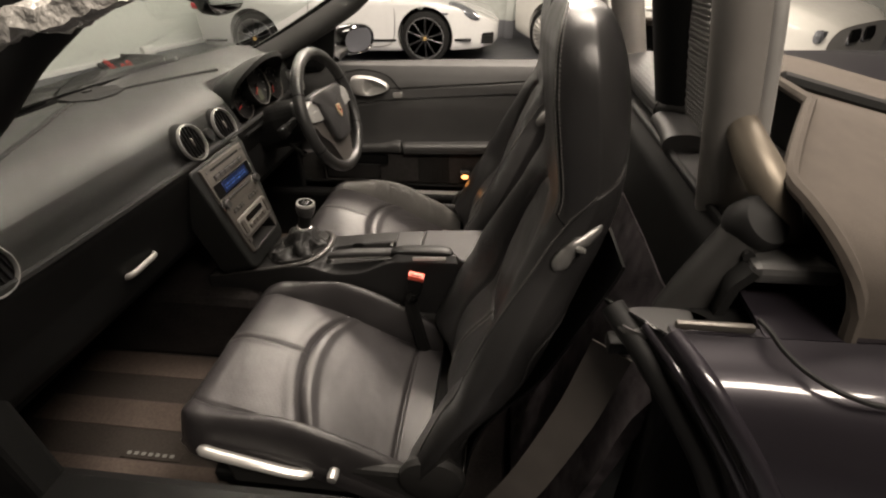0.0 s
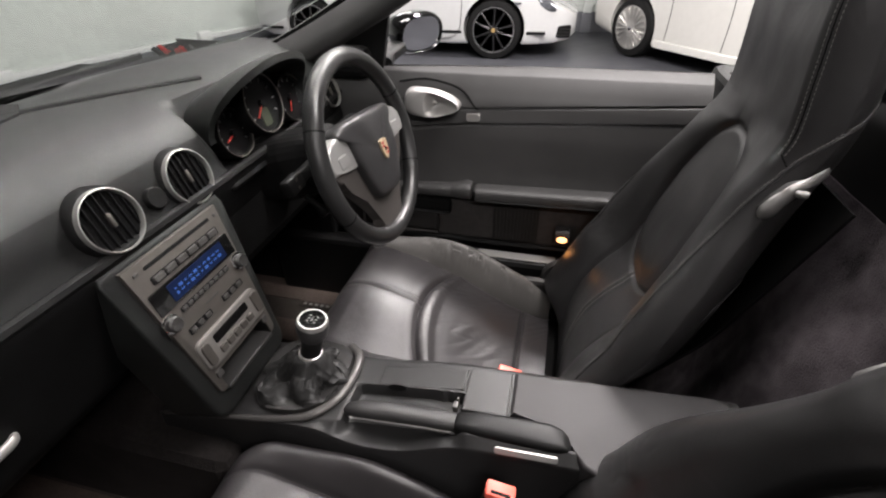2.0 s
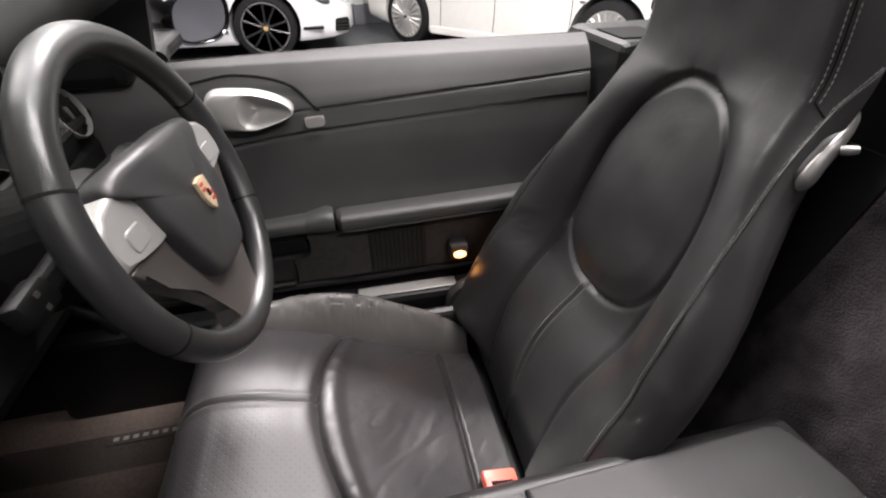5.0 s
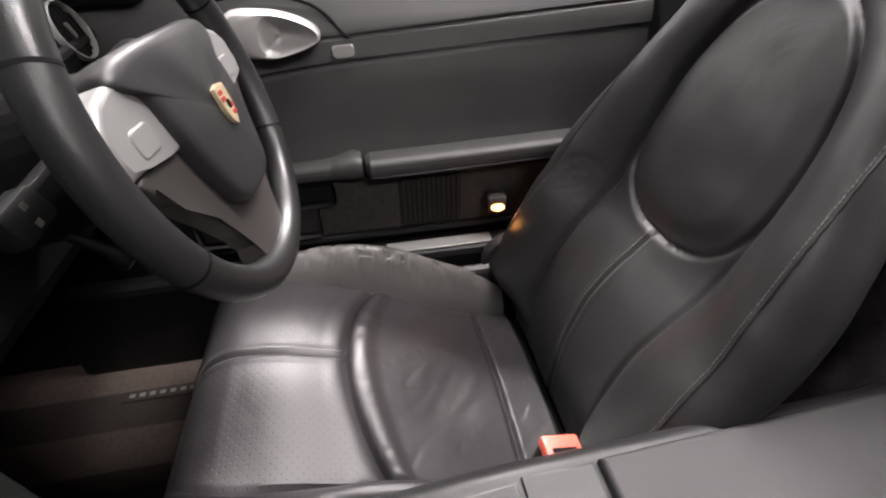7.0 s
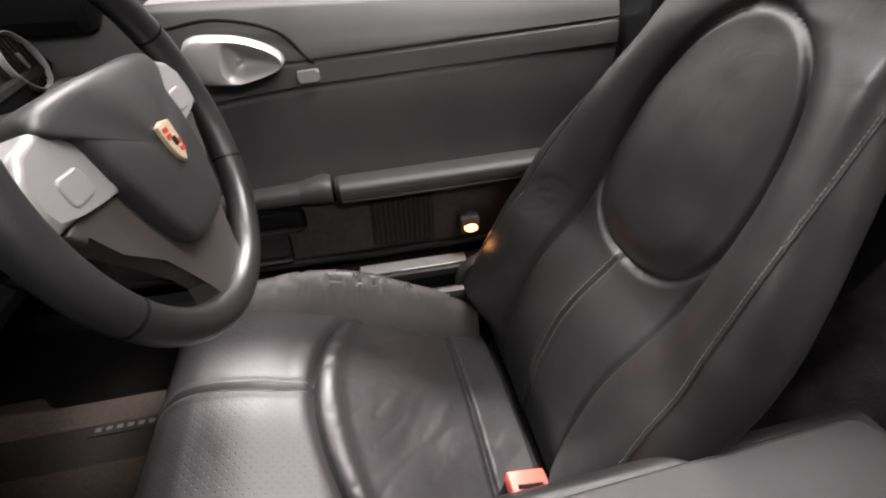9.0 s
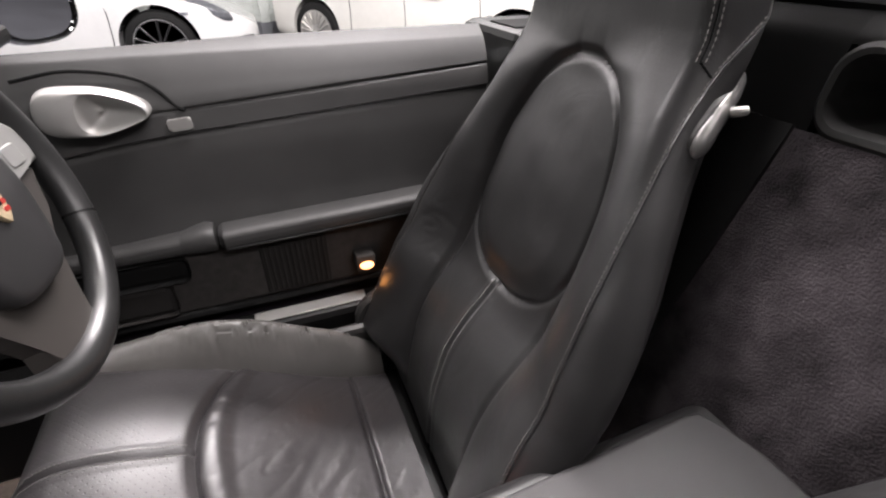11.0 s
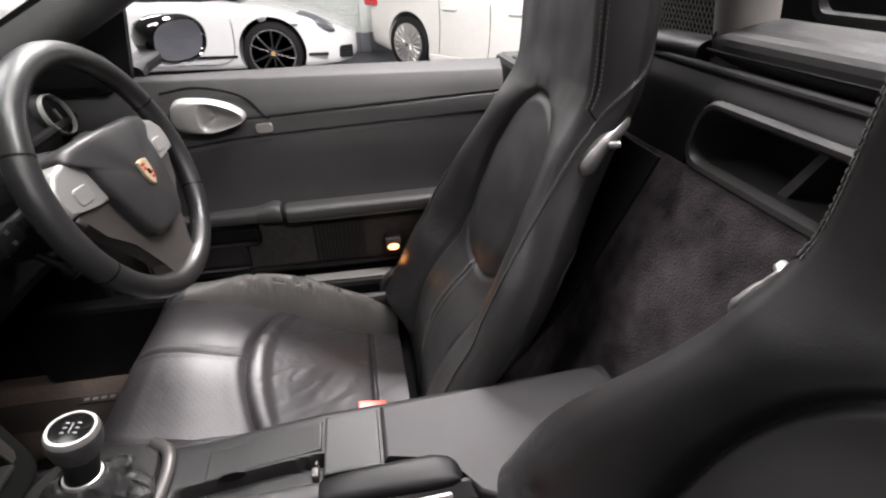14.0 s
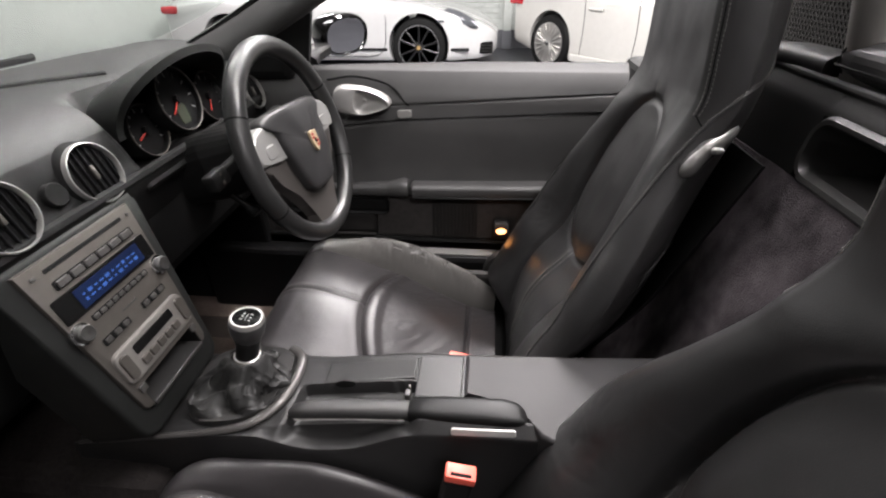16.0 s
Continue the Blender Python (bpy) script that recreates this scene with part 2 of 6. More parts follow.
# Near-black for joints, dark parts and recesses; in recesses it paints the shade.
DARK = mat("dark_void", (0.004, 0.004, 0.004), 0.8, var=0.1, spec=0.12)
SILVER = mat("satin_silver_paint", (0.52, 0.51, 0.49), 0.33, metal=0.75, var=0.06, vscale=60, rvar=0.06)
STACKSILVER = mat("warm_grey_silver", (0.08, 0.073, 0.066), 0.42, metal=0.55, var=0.07, vscale=80)
CLIMSILVER = mat("climate_silver", (0.22, 0.208, 0.195), 0.36, metal=0.6, var=0.06, vscale=70)
CATCHMETAL = mat("dull_catch_metal", (0.25, 0.245, 0.238), 0.36, metal=0.7, var=0.08, vscale=60)
CHROME = mat("chrome", (0.75, 0.75, 0.75), 0.12, metal=1.0, var=0.04, rvar=0.04)
BUTTON = mat("button_grey", (0.032, 0.030, 0.029), 0.45, var=0.1)
RED = mat("buckle_red", (0.6, 0.085, 0.055), 0.4, var=0.08)
RUBBER = mat("rubber", (0.007, 0.007, 0.007), 0.65, var=0.2, spec=0.25)
GLOSSBLACK = mat("gloss_black", (0.004, 0.004, 0.004), 0.08, var=0.1, coat=0.5, rvar=0.03)
CARPAINT = mat("dark_violet_paint", (0.022, 0.019, 0.024), 0.35, metal=0.45, var=0.05, vscale=1500, coat=1.0, rvar=0.03)
WHITEPAINT = mat("white_paint", (0.7, 0.7, 0.695), 0.25, var=0.03, coat=1.0, rvar=0.04)
CREAMPAINT = mat("cream_white_paint", (0.62, 0.61, 0.575), 0.25, var=0.03, coat=1.0, rvar=0.04)
# Darker copy of the carpet: footwell shade is put into the colour.
CARPETSHADE = mat("shaded_carpet", (0.016, 0.014, 0.0135), 0.95, var=0.4, vscale=130, bump=0.8, bscale=260, bdist=0.003, big=9, spec=0.08)
HANDLESILVER = mat("handle_silver", (0.37, 0.362, 0.35), 0.52, metal=0.55, var=0.05, vscale=50)
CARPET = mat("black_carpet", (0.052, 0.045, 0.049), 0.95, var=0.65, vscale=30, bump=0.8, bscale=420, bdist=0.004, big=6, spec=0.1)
MATBROWN = mat("worn_mat", (0.075, 0.058, 0.05), 0.95, var=0.25, vscale=160, bump=0.8, bscale=500, bdist=0.002, spec=0.1)
MATDARK = mat("dark_mat", (0.036, 0.030, 0.027), 0.95, var=0.25, vscale=160, bump=0.8, bscale=500, bdist=0.002, spec=0.1)
THREAD = mat("grey_thread", (0.15, 0.146, 0.138), 0.8, var=0.15)
FABRIC = mat("soft_top_cloth", (0.062, 0.053, 0.046), 0.9, var=0.15, vscale=40, bump=0.5, bscale=900, bdist=0.001, spec=0.15)
RIBBED = mat("ribbed_felt", (0.016, 0.0148, 0.0142), 0.8, var=0.2, vscale=60, spec=0.15)
POCKET = mat("pocket_felt", (0.033, 0.0305, 0.0295), 0.9, var=0.3, vscale=60, bump=0.5, bscale=400, spec=0.15)
TUBEGREY = mat("roll_bar_grey", (0.17, 0.16, 0.15), 0.45, var=0.1, rvar=0.05)
BELT = mat("belt_webbing", (0.065, 0.058, 0.053), 0.75, var=0.2, bump=0.6, bscale=700, bdist=0.001, spec=0.25)

# ---- garage ----
FLOORM = mat("painted_floor", (0.085, 0.087, 0.097), 0.36, var=0.16, vscale=5, bump=0.15, bscale=40, bdist=0.002, rvar=0.1, big=0.7)
WALLM = mat("rough_white_wall", (0.62, 0.65, 0.62), 0.8, var=0.07, vscale=9, bump=1.0, bscale=14, bdist=0.02, big=1.2)
BANDM = mat("grey_wall_band", (0.16, 0.165, 0.18), 0.6, var=0.12, vscale=7, bump=0.6, bscale=16, bdist=0.01)
# Ceiling is out of view; its colour is lowered to weaken reflected light.
CEILM = mat("dimmed_ceiling", (0.22, 0.22, 0.215), 0.85, var=0.05)
# Walls out of view: added to close the room, darkened against bounce light.
DARKWALL = mat("dimmed_unseen_wall", (0.1, 0.098, 0.094), 0.85, var=0.1, vscale=5, bump=0.6, bscale=20, bdist=0.01)
FIXT = mat("lamp_housing", (0.8, 0.8, 0.8), 0.5, var=0.03)
TUBEGLOW = glow("tube_glow", (1.0, 0.97, 0.93), 6.0)

whole("floor", box(-8, 10, -7, 9.2, -0.15, 0.0, 0), FLOORM, "blue-grey painted concrete garage floor, slightly shiny", "floor", kind="structure")
whole("ceiling", box(-8, 10, -7, 9.2, 3.2, 3.35, 0), CEILM, "unseen garage ceiling, darkened to cut bounce light", "ceiling", kind="structure")
WALL_A = math.degrees(math.atan2(0.93, 4.0))
wm = pose(-4.95, 4.7, 0, 0, 0, -WALL_A)
whole("wall_west", put(box(-0.2, 0, -13, 5.2, 0, 3.2, 0), wm), WALLM, "rough pale grey-green painted wall", "wall", kind="structure")
wall_north = whole("wall_north", box(-5.5, 10, 7.7, 7.9, 0, 3.2, 0), WALLM, "white painted brick back wall", "wall", kind="structure")
whole("wall_band", box(-5.0, 10, 7.675, 7.697, 0, 0.27, 0.004), BANDM, "dark grey painted band along the back wall", "wall band", kind="structure")
whole("wall_east", box(9.8, 10, -7, 9, 0, 3.2, 0), DARKWALL, "unseen garage wall, kept dark to cut bounce light", "wall", kind="structure")
whole("wall_south", box(-8, 10, -7.2, -7, 0, 3.2, 0), DARKWALL, "unseen garage wall, kept dark to cut bounce light", "wall", kind="structure")
pil = thing("pilaster", "square painted pilaster with a grey foot on the back wall", "pilaster", kind="structure")
part("shaft", box(0.24, 0.37, 7.57, 7.672, 0.27, 3.2, 0.01), WALLM, pil)
part("foot", box(0.22, 0.39, 7.55, 7.672, 0.0, 0.27, 0.01), BANDM, pil)
brick_mesh = bpy.data.meshes.new("brick")
brick_bm = box(-0.1075, 0.1075, -0.008, 0.004, -0.0325, 0.0325, 0.004, 1)
brick_bm.to_mesh(brick_mesh)
brick_bm.free()
brick_mesh.materials.append(WALLM)
for row in range(14):
    for k in range(16):
        bk = new("brick", brick_mesh)
        bk.parent = wall_north
        bk.location = (-1.3 + 0.225 * k + (0.1125 if row % 2 else 0), 7.698, 0.31 + 0.075 * row)
# trunking along the west wall
whole("trim", put(box(0.002, 0.05, -9, 3.6, 0.13, 0.19, 0.006), wm), FIXT, "white cable trunking low along the wall", "trunking", kind="structure")
whole("baseboard", put(box(0.002, 0.03, -9, 3.6, 0.0, 0.128, 0.004), wm), BANDM, "grey painted strip at the foot of the wall", "baseboard", kind="structure")
for yy in (-1.65, 0.72):
    sb = thing("junction_box", "white plastic junction box on the cable trunking", "junction box", "junction boxes")
    part("housing", put(box(0.052, 0.13, yy - 0.09, yy + 0.09, 0.12, 0.25, 0.012), wm), FIXT, sb)
    part("cover", put(box(0.131, 0.138, yy - 0.075, yy + 0.075, 0.135, 0.235, 0.003), wm), FIXT, sb)
for lx, ly, watts in LAMPS:
    fx = thing("tube_fixture", "unseen white fluorescent tube fixture under the ceiling", "ceiling light", "ceiling lights")
    part("housing", box(lx - 0.8, lx + 0.8, ly - 0.28, ly + 0.28, 3.1, 3.2, 0.01), FIXT, fx)
    for d in (-0.15, 0.15):
        part("tube", tube([(lx - 0.74, ly + d, 3.075), (lx + 0.74, ly + d, 3.075)], 0.016, 10, side=(0, 1, 0)), TUBEGLOW, fx)


# tool bag and bottles by the wall
BAGM = mat("black_bag", (0.02, 0.02, 0.02), 0.7, var=0.3, bump=0.5, bscale=60, bdist=0.01)
REDT = mat("red_tool", (0.55, 0.02, 0.015), 0.4, var=0.15)
bag = thing("tool_bag", "open black tool bag with red tools on the floor", "tool bag")
bm_ = pose(-4.42, 4.72, 0, 0, 0, -8)
part("tray", put(merge(box(-0.36, 0.36, -0.17, 0.17, 0, 0.03, 0.01), box(-0.36, 0.36, 0.14, 0.17, 0, 0.24, 0.012), box(-0.36, 0.36, -0.17, -0.14, 0, 0.13, 0.012),
                       box(-0.36, -0.33, -0.17, 0.17, 0, 0.2, 0.01), box(0.33, 0.36, -0.17, 0.17, 0, 0.2, 0.01)), bm_), BAGM, bag)
rt = random.Random(4)
for k in range(9):
    x = -0.3 + 0.07 * k
    part("tool", put(box(-0.02, 0.02, -0.02, 0.02, 0, rt.uniform(0.16, 0.26), 0.006), bm_ @ pose(x, rt.uniform(-0.12, -0.02), 0.05, rt.uniform(20, 50), rt.uniform(-40, 40), 0)), REDT if k % 4 else BAGM, bag)
part("cable", put(tube(spline([(0.34, -0.1, 0.12), (0.5, -0.1, 0.05), (0.62, -0.05, 0.06), (0.72, 0.02, 0.03)], 20), 0.022, 8), bm_), REDT, bag)
BOTTLE = mat("milky_bottle", (0.62, 0.66, 0.55), 0.35, var=0.06)
for bx, by in ((-3.93, 4.60), (-3.79, 4.64)):
    bo = thing("spray_bottle", "small pale green plastic bottle standing on the floor", "bottle", "bottles by the tool bag")
    part("bottle", lathe([(0, 0), (0.036, 0), (0.04, 0.01), (0.04, 0.15), (0.03, 0.18), (0.016, 0.195), (0.016, 0.21)], 20, Matrix.Translation((bx, by, 0))), BOTTLE, bo)
    part("cap", lathe([(0.019, 0.205), (0.019, 0.245), (0.013, 0.26), (0, 0.26)], 16, Matrix.Translation((bx, by, 0))), FIXT, bo)


# ---- parked cars ----
def cut(ob, cutters):
    """Take the cutters' shapes out of a mesh for good."""
    for c in cutters:
        md = ob.modifiers.new("cut", "BOOLEAN")
        md.object, md.operation, md.solver = c, "DIFFERENCE", "EXACT"
    bpy.context.view_layer.update()
    me = bpy.data.meshes.new_from_object(ob.evaluated_get(bpy.context.evaluated_depsgraph_get()))
    ob.modifiers.clear()
    ob.data = me
    me.polygons.foreach_set("use_smooth", [True] * len(me.polygons))
    me.set_sharp_from_angle(angle=radians(35))
    for c in cutters:
        bpy.data.objects.remove(c)


def car_body(length_rows, n=28):
    """Body skin from rows (x, half width, bottom z, waist z, deck z, deck half width)."""
    rings = []
    for x, w, zb, zw, zd, wd in length_rows:
        prof = []
        side = [(w * 0.94, zb), (w * 0.985, zb + 0.06), (w, zb + (zw - zb) * 0.45), (w * 0.995, zw - 0.06), (w * 0.96, zw), (wd + (w * 0.96 - wd) * 0.35, zw + (zd - zw) * 0.65), (wd * 0.9, zd - 0.01), (wd * 0.45, zd)]
        pts = spline([(0, a, b) for a, b in side], 18)
        prof = [(x, -p.y, p.z) for p in pts] + [(x, p.y, p.z) for p in reversed(pts)]
        rings.append(prof)
    return loft(rings)


def wheel(parent, cx, cy, cz, r, rim_r, spokes, face, rim_mat, m, split=False, lip=None):
    """A road wheel whose face looks along -y (face=-1) or +y."""
    base = m @ Matrix.Translation((cx, cy, cz)) @ pose(0, 0, 0, 90 if face < 0 else -90)
    w = 0.12
    t = part("wheel", lathe([(rim_r, -w), (r - 0.03, -w), (r, -w + 0.03), (r, w - 0.03), (r - 0.015, w - 0.006), (rim_r + 0.012, w), (rim_r, w - 0.01), (rim_r, -w)], 48, base), RUBBER, parent)
    part("rim", lathe([(rim_r + 0.003, w - 0.012), (rim_r, w + 0.002), (rim_r - 0.016, w + 0.002), (rim_r - 0.03, w - 0.03), (rim_r - 0.035, 0), (rim_r - 0.03, -0.08)], 48, base), rim_mat, t)
    if lip:
        part("rim_lip", lathe([(rim_r + 0.001, w - 0.004), (rim_r, w + 0.005), (rim_r - 0.011, w + 0.005), (rim_r - 0.012, w - 0.004)], 48, base), lip, t)
    # brake disc widened and near-black, painting the shade behind the spokes
    part("brake_disc", lathe([(0, 0.03), (rim_r * 0.93, 0.03), (rim_r * 0.93, 0.01), (0, 0.01)], 32, base), DARK, t)
    for k in range(spokes):
        a = 2 * math.pi * k / spokes
        offs = ((-0.07, 0.07) if not lip else (-0.12, 0.12)) if split else (0,)
        bms = []
        for o in offs:
            p0 = Vector((0.045 * math.cos(a + o * 2), 0.045 * math.sin(a + o * 2), w - 0.004))
            p1 = Vector(((rim_r - 0.012) * math.cos(a + o * 2.2), (rim_r - 0.012) * math.sin(a + o * 2.2), w - 0.008))
            bms.append(tube(spline([p0, p0.lerp(p1, 0.5) + Vector((0, 0, 0.008)), p1], 6), [0.02, 0.016, 0.015, 0.015, 0.016, 0.02], 8, wide=0.8))
        part("spoke", put(merge(*bms), base), rim_mat, t)
    part("hub", lathe([(0.062, w - 0.05), (0.06, w - 0.002), (0.045, w + 0.008), (0.0, w + 0.010)], 24, base), rim_mat, t)
    part("hub_cap", lathe([(0.026, w + 0.008), (0.024, w + 0.014), (0, w + 0.016)], 20, base), mat("cap_badge", (0.45, 0.3, 0.12), 0.4) if lip else CHROME, t)
    return t


HEADLAMP = mat("headlamp_lens", (0.25, 0.26, 0.28), 0.1, metal=0.6, var=0.3, vscale=30)
TAIL = mat("tail_lamp_red", (0.5, 0.02, 0.03), 0.15, var=0.15, coat=0.6)
TINT = mat("dark_car_glass", (0.02, 0.023, 0.025), 0.06, var=0.05, coat=0.5, rvar=0.02)


BLACKRIM = mat("satin_black_rim", (0.015, 0.015, 0.0155), 0.35, metal=0.2, var=0.1)


def sports_car():
    m = pose(-2.0, 6.45, 0, 0, 0, 0)
    ob = thing("parked_sports_car", "white two-seat sports car with black wheels and a dark side stripe", "car")
    rows = [(-2.12, 0.55, 0.34, 0.62, 0.72, 0.4), (-2.05, 0.72, 0.24, 0.7, 0.83, 0.5), (-1.8, 0.84, 0.2, 0.78, 0.9, 0.56), (-1.35, 0.9, 0.18, 0.84, 0.95, 0.58), (-0.9, 0.9, 0.17, 0.82, 0.93, 0.58), (-0.4, 0.875, 0.165, 0.8, 0.9, 0.6),
            (0.3, 0.87, 0.165, 0.8, 0.88, 0.6), (0.7, 0.885, 0.165, 0.79, 0.86, 0.6), (1.19, 0.9, 0.17, 0.76, 0.8, 0.6), (1.6, 0.86, 0.17, 0.68, 0.7, 0.55), (1.9, 0.76, 0.18, 0.58, 0.6, 0.5), (2.06, 0.64, 0.2, 0.5, 0.52, 0.42), (2.14, 0.45, 0.26, 0.42, 0.46, 0.3)]
    body = part("body", put(car_body(rows), m), WHITEPAINT, ob)
    cs = []
    for x in (-1.17, 1.19):
        c = new("cutter", bpy.data.meshes.new("cutter"))
        b = lathe([(0, -1.2), (0.365, -1.2), (0.365, 1.2), (0, 1.2)], 40, m @ Matrix.Translation((x, 0, 0.335)) @ pose(0, 0, 0, 90))
        b.to_mesh(c.data)
        b.free()
        cs.append(c)
    cut(body, cs)
    part("underbody", put(box(-1.9, 1.9, -0.62, 0.62, 0.14, 0.5, 0.02), m), DARK, ob)
    part("cabin", put(loft([[(x, s * w, z) for s, w, z in ((-1, wb, 0.82), (-1, wt, zt), (1, wt, zt), (1, wb, 0.82))] for x, wb, wt, zt in ((-1.2, 0.6, 0.45, 0.9), (-0.6, 0.72, 0.52, 1.2), (0.0, 0.74, 0.55, 1.26), (0.5, 0.72, 0.52, 1.1), (0.9, 0.66, 0.5, 0.86))]), m), TINT, ob)
    for x in (-1.17, 1.19):
        for s in (-1, 1):
            wheel(ob, x, s * 0.775, 0.325, 0.325, 0.25, 5, s, BLACKRIM, m, split=True, lip=mat("thin_rim_lip", (0.4, 0.4, 0.4), 0.3, metal=0.8))
    # side stripe, broken by the wheel
    part("side_stripe", put(box(-0.78, 0.8, -0.893, -0.872, 0.285, 0.315, 0.003), m), GLOSSBLACK, ob)
    part("side_stripe", put(box(1.58, 1.8, -0.872, -0.79, 0.285, 0.315, 0.003), m @ pose(0, 0, 0, 0, 0, 0)), GLOSSBLACK, ob)
    part("side_stripe", put(box(-1.9, -1.6, -0.892, -0.82, 0.285, 0.315, 0.003), m), GLOSSBLACK, ob)
    intake = part("air_intake", put(box(1.84, 2.085, -0.735, -0.4, 0.235, 0.365, 0.02), m), DARK, ob, "dark slatted front air intake")
    for k in range(3):
        part("slat", put(box(1.85, 2.09, -0.74, -0.4, 0.26 + k * 0.035, 0.267 + k * 0.035, 0.002), m), GREYPLASTIC, intake)
    part("headlamp", put(lathe([(0.0, 0.045), (0.07, 0.035), (0.11, 0.01), (0.12, -0.03), (0, -0.03)], 28, Matrix.Diagonal((1.9, 0.55, 1, 1))), m @ pose(1.70, -0.77, 0.64, 50, 24, -5)), HEADLAMP, ob, "glossy almond-shaped headlamp")
    part("tail_lamp", put(box(-2.04, -1.75, -0.83, -0.6, 0.68, 0.77, 0.03), m), TAIL, ob, "red tail lamp")
    part("side_marker", put(box(1.42, 1.5, -0.894, -0.86, 0.6, 0.625, 0.005), m), HEADLAMP, ob)
    part("door_gap", put(tube(spline([(-0.35, -0.878, 0.78), (-0.36, -0.886, 0.5), (-0.3, -0.876, 0.25), (0.3, -0.872, 0.22), (0.72, -0.886, 0.26), (0.8, -0.893, 0.55), (0.78, -0.87, 0.79)], 40), 0.004, 6), m), DARK, ob)


def sedan():
    a = math.degrees(math.atan2(4.2 - 6.04, 2.36 - 0.868))
    m = pose(0.868, 6.04, 0, 0, 0, a) @ pose(1.24, 0.77, 0)
    ob = thing("parked_sedan", "cream-white four-door saloon car with silver multi-spoke wheels", "car")
    rows = [(-2.05, 0.7, 0.36, 0.75, 0.95, 0.6), (-1.98, 0.8, 0.26, 0.85, 1.02, 0.64), (-1.6, 0.87, 0.2, 0.88, 1.03, 0.66), (-1.0, 0.89, 0.17, 0.88, 0.98, 0.7), (0.0, 0.89, 0.165, 0.86, 0.95, 0.7), (0.8, 0.89, 0.17, 0.85, 0.95, 0.7), (1.24, 0.88, 0.18, 0.82, 0.93, 0.66),
            (1.6, 0.84, 0.2, 0.78, 0.86, 0.6), (1.84, 0.76, 0.22, 0.7, 0.78, 0.56), (1.96, 0.62, 0.26, 0.62, 0.7, 0.45)]
    body = part("body", put(car_body(rows), m), CREAMPAINT, ob)
    cs = []
    for x in (-1.24, 1.24):
        c = new("cutter", bpy.data.meshes.new("cutter"))
        b = lathe([(0, -1.2), (0.36, -1.2), (0.36, 1.2), (0, 1.2)], 40, m @ Matrix.Translation((x, 0, 0.335)) @ pose(0, 0, 0, 90))
        b.to_mesh(c.data)
        b.free()
        cs.append(c)
    cut(body, cs)
    part("underbody", put(box(-1.8, 1.8, -0.62, 0.62, 0.14, 0.5, 0.02), m), DARK, ob)
    part("cabin", put(loft([[(x, s * w, z) for s, w, z in ((-1, wb, 0.88), (-1, wt, zt), (1, wt, zt), (1, wb, 0.88))] for x, wb, wt, zt in ((-1.5, 0.66, 0.55, 1.02), (-1.0, 0.74, 0.58, 1.38), (0.0, 0.76, 0.6, 1.43), (0.5, 0.76, 0.6, 1.36), (1.05, 0.72, 0.58, 0.95))]), m), TINT, ob)
    for x in (-1.24, 1.24):
        for s in (-1, 1):
            wheel(ob, x, s * 0.775, 0.325, 0.32, 0.235, 10, s, SILVER, m, split=True)
    part("sill_skirt", put(box(-0.86, 0.86, -0.905, -0.86, 0.17, 0.25, 0.012), m), CREAMPAINT, ob)
    for x in (-0.55, 0.35):
        part("door_handle", put(box(x - 0.1, x + 0.1, -0.915, -0.885, 0.735, 0.765, 0.01), m), CREAMPAINT, ob)
    for x in (-0.72, 0.0, 0.86):
        part("door_gap", put(tube(spline([(x, -0.887, 0.86), (x + 0.02, -0.893, 0.55), (x, -0.885, 0.26)], 16), 0.004, 6), m), DARK, ob)
    part("side_marker", put(box(0.95, 1.0, -0.895, -0.885, 0.6, 0.625, 0.004), m), CHROME, ob)
    part("tail_lamp", put(box(-2.06, -1.82, -0.86, -0.55, 0.72, 0.84, 0.03), m), TAIL, ob, "red tail lamp")
    for s in (-1, 1):
        gr = part("grille", put(prism(rounded(0.24, 0.15, 0.05), 0, 0.04, 0.01, m=pose(1.93, s * 0.15, 0.6, 80, 0, 90)), m), CHROME, ob, "chrome kidney-shaped grille half")
        part("mesh_insert", put(prism(rounded(0.2, 0.11, 0.04), 0.03, 0.05, 0.003, m=pose(1.93, s * 0.15, 0.6, 80, 0, 90)), m), DARK, gr)
        part("headlamp", put(box(1.74, 1.93, s * 0.56 - 0.16, s * 0.56 + 0.16, 0.58, 0.69, 0.04), m), HEADLAMP, ob, "glossy headlamp")
    part("lower_intake", put(box(1.9, 1.99, -0.5, 0.5, 0.3, 0.4, 0.02), m), DARK, ob)


sports_car()
sedan()

# ---- seats ----
# seat frame: x to the rear, y across from the seat's middle, z up from the garage floor
CUSH_Z = [(-0.425, 0.545), (-0.41, 0.585), (-0.39, 0.622), (-0.36, 0.644), (-0.32, 0.648), (-0.27, 0.638), (-0.19, 0.607), (-0.14, 0.58), (-0.08, 0.548), (0.0, 0.506), (0.05, 0.487), (0.1, 0.48)]
BOLSTER = [(-0.41, 0.0), (-0.34, 0.010), (-0.28, 0.026), (-0.21, 0.058), (-0.15, 0.084), (-0.08, 0.092), (-0.02, 0.092), (0.04, 0.08), (0.08, 0.06), (0.1, 0.035)]
BACK_X = [(0.45, 0.118), (0.52, 0.122), (0.57, 0.127), (0.62, 0.137), (0.65, 0.146), (0.68, 0.16), (0.71, 0.179), (0.74, 0.205), (0.765, 0.225), (0.9, 0.27), (1.0, 0.303), (1.05, 0.318), (1.12, 0.324), (1.2, 0.318), (1.28, 0.322), (1.33, 0.334)]
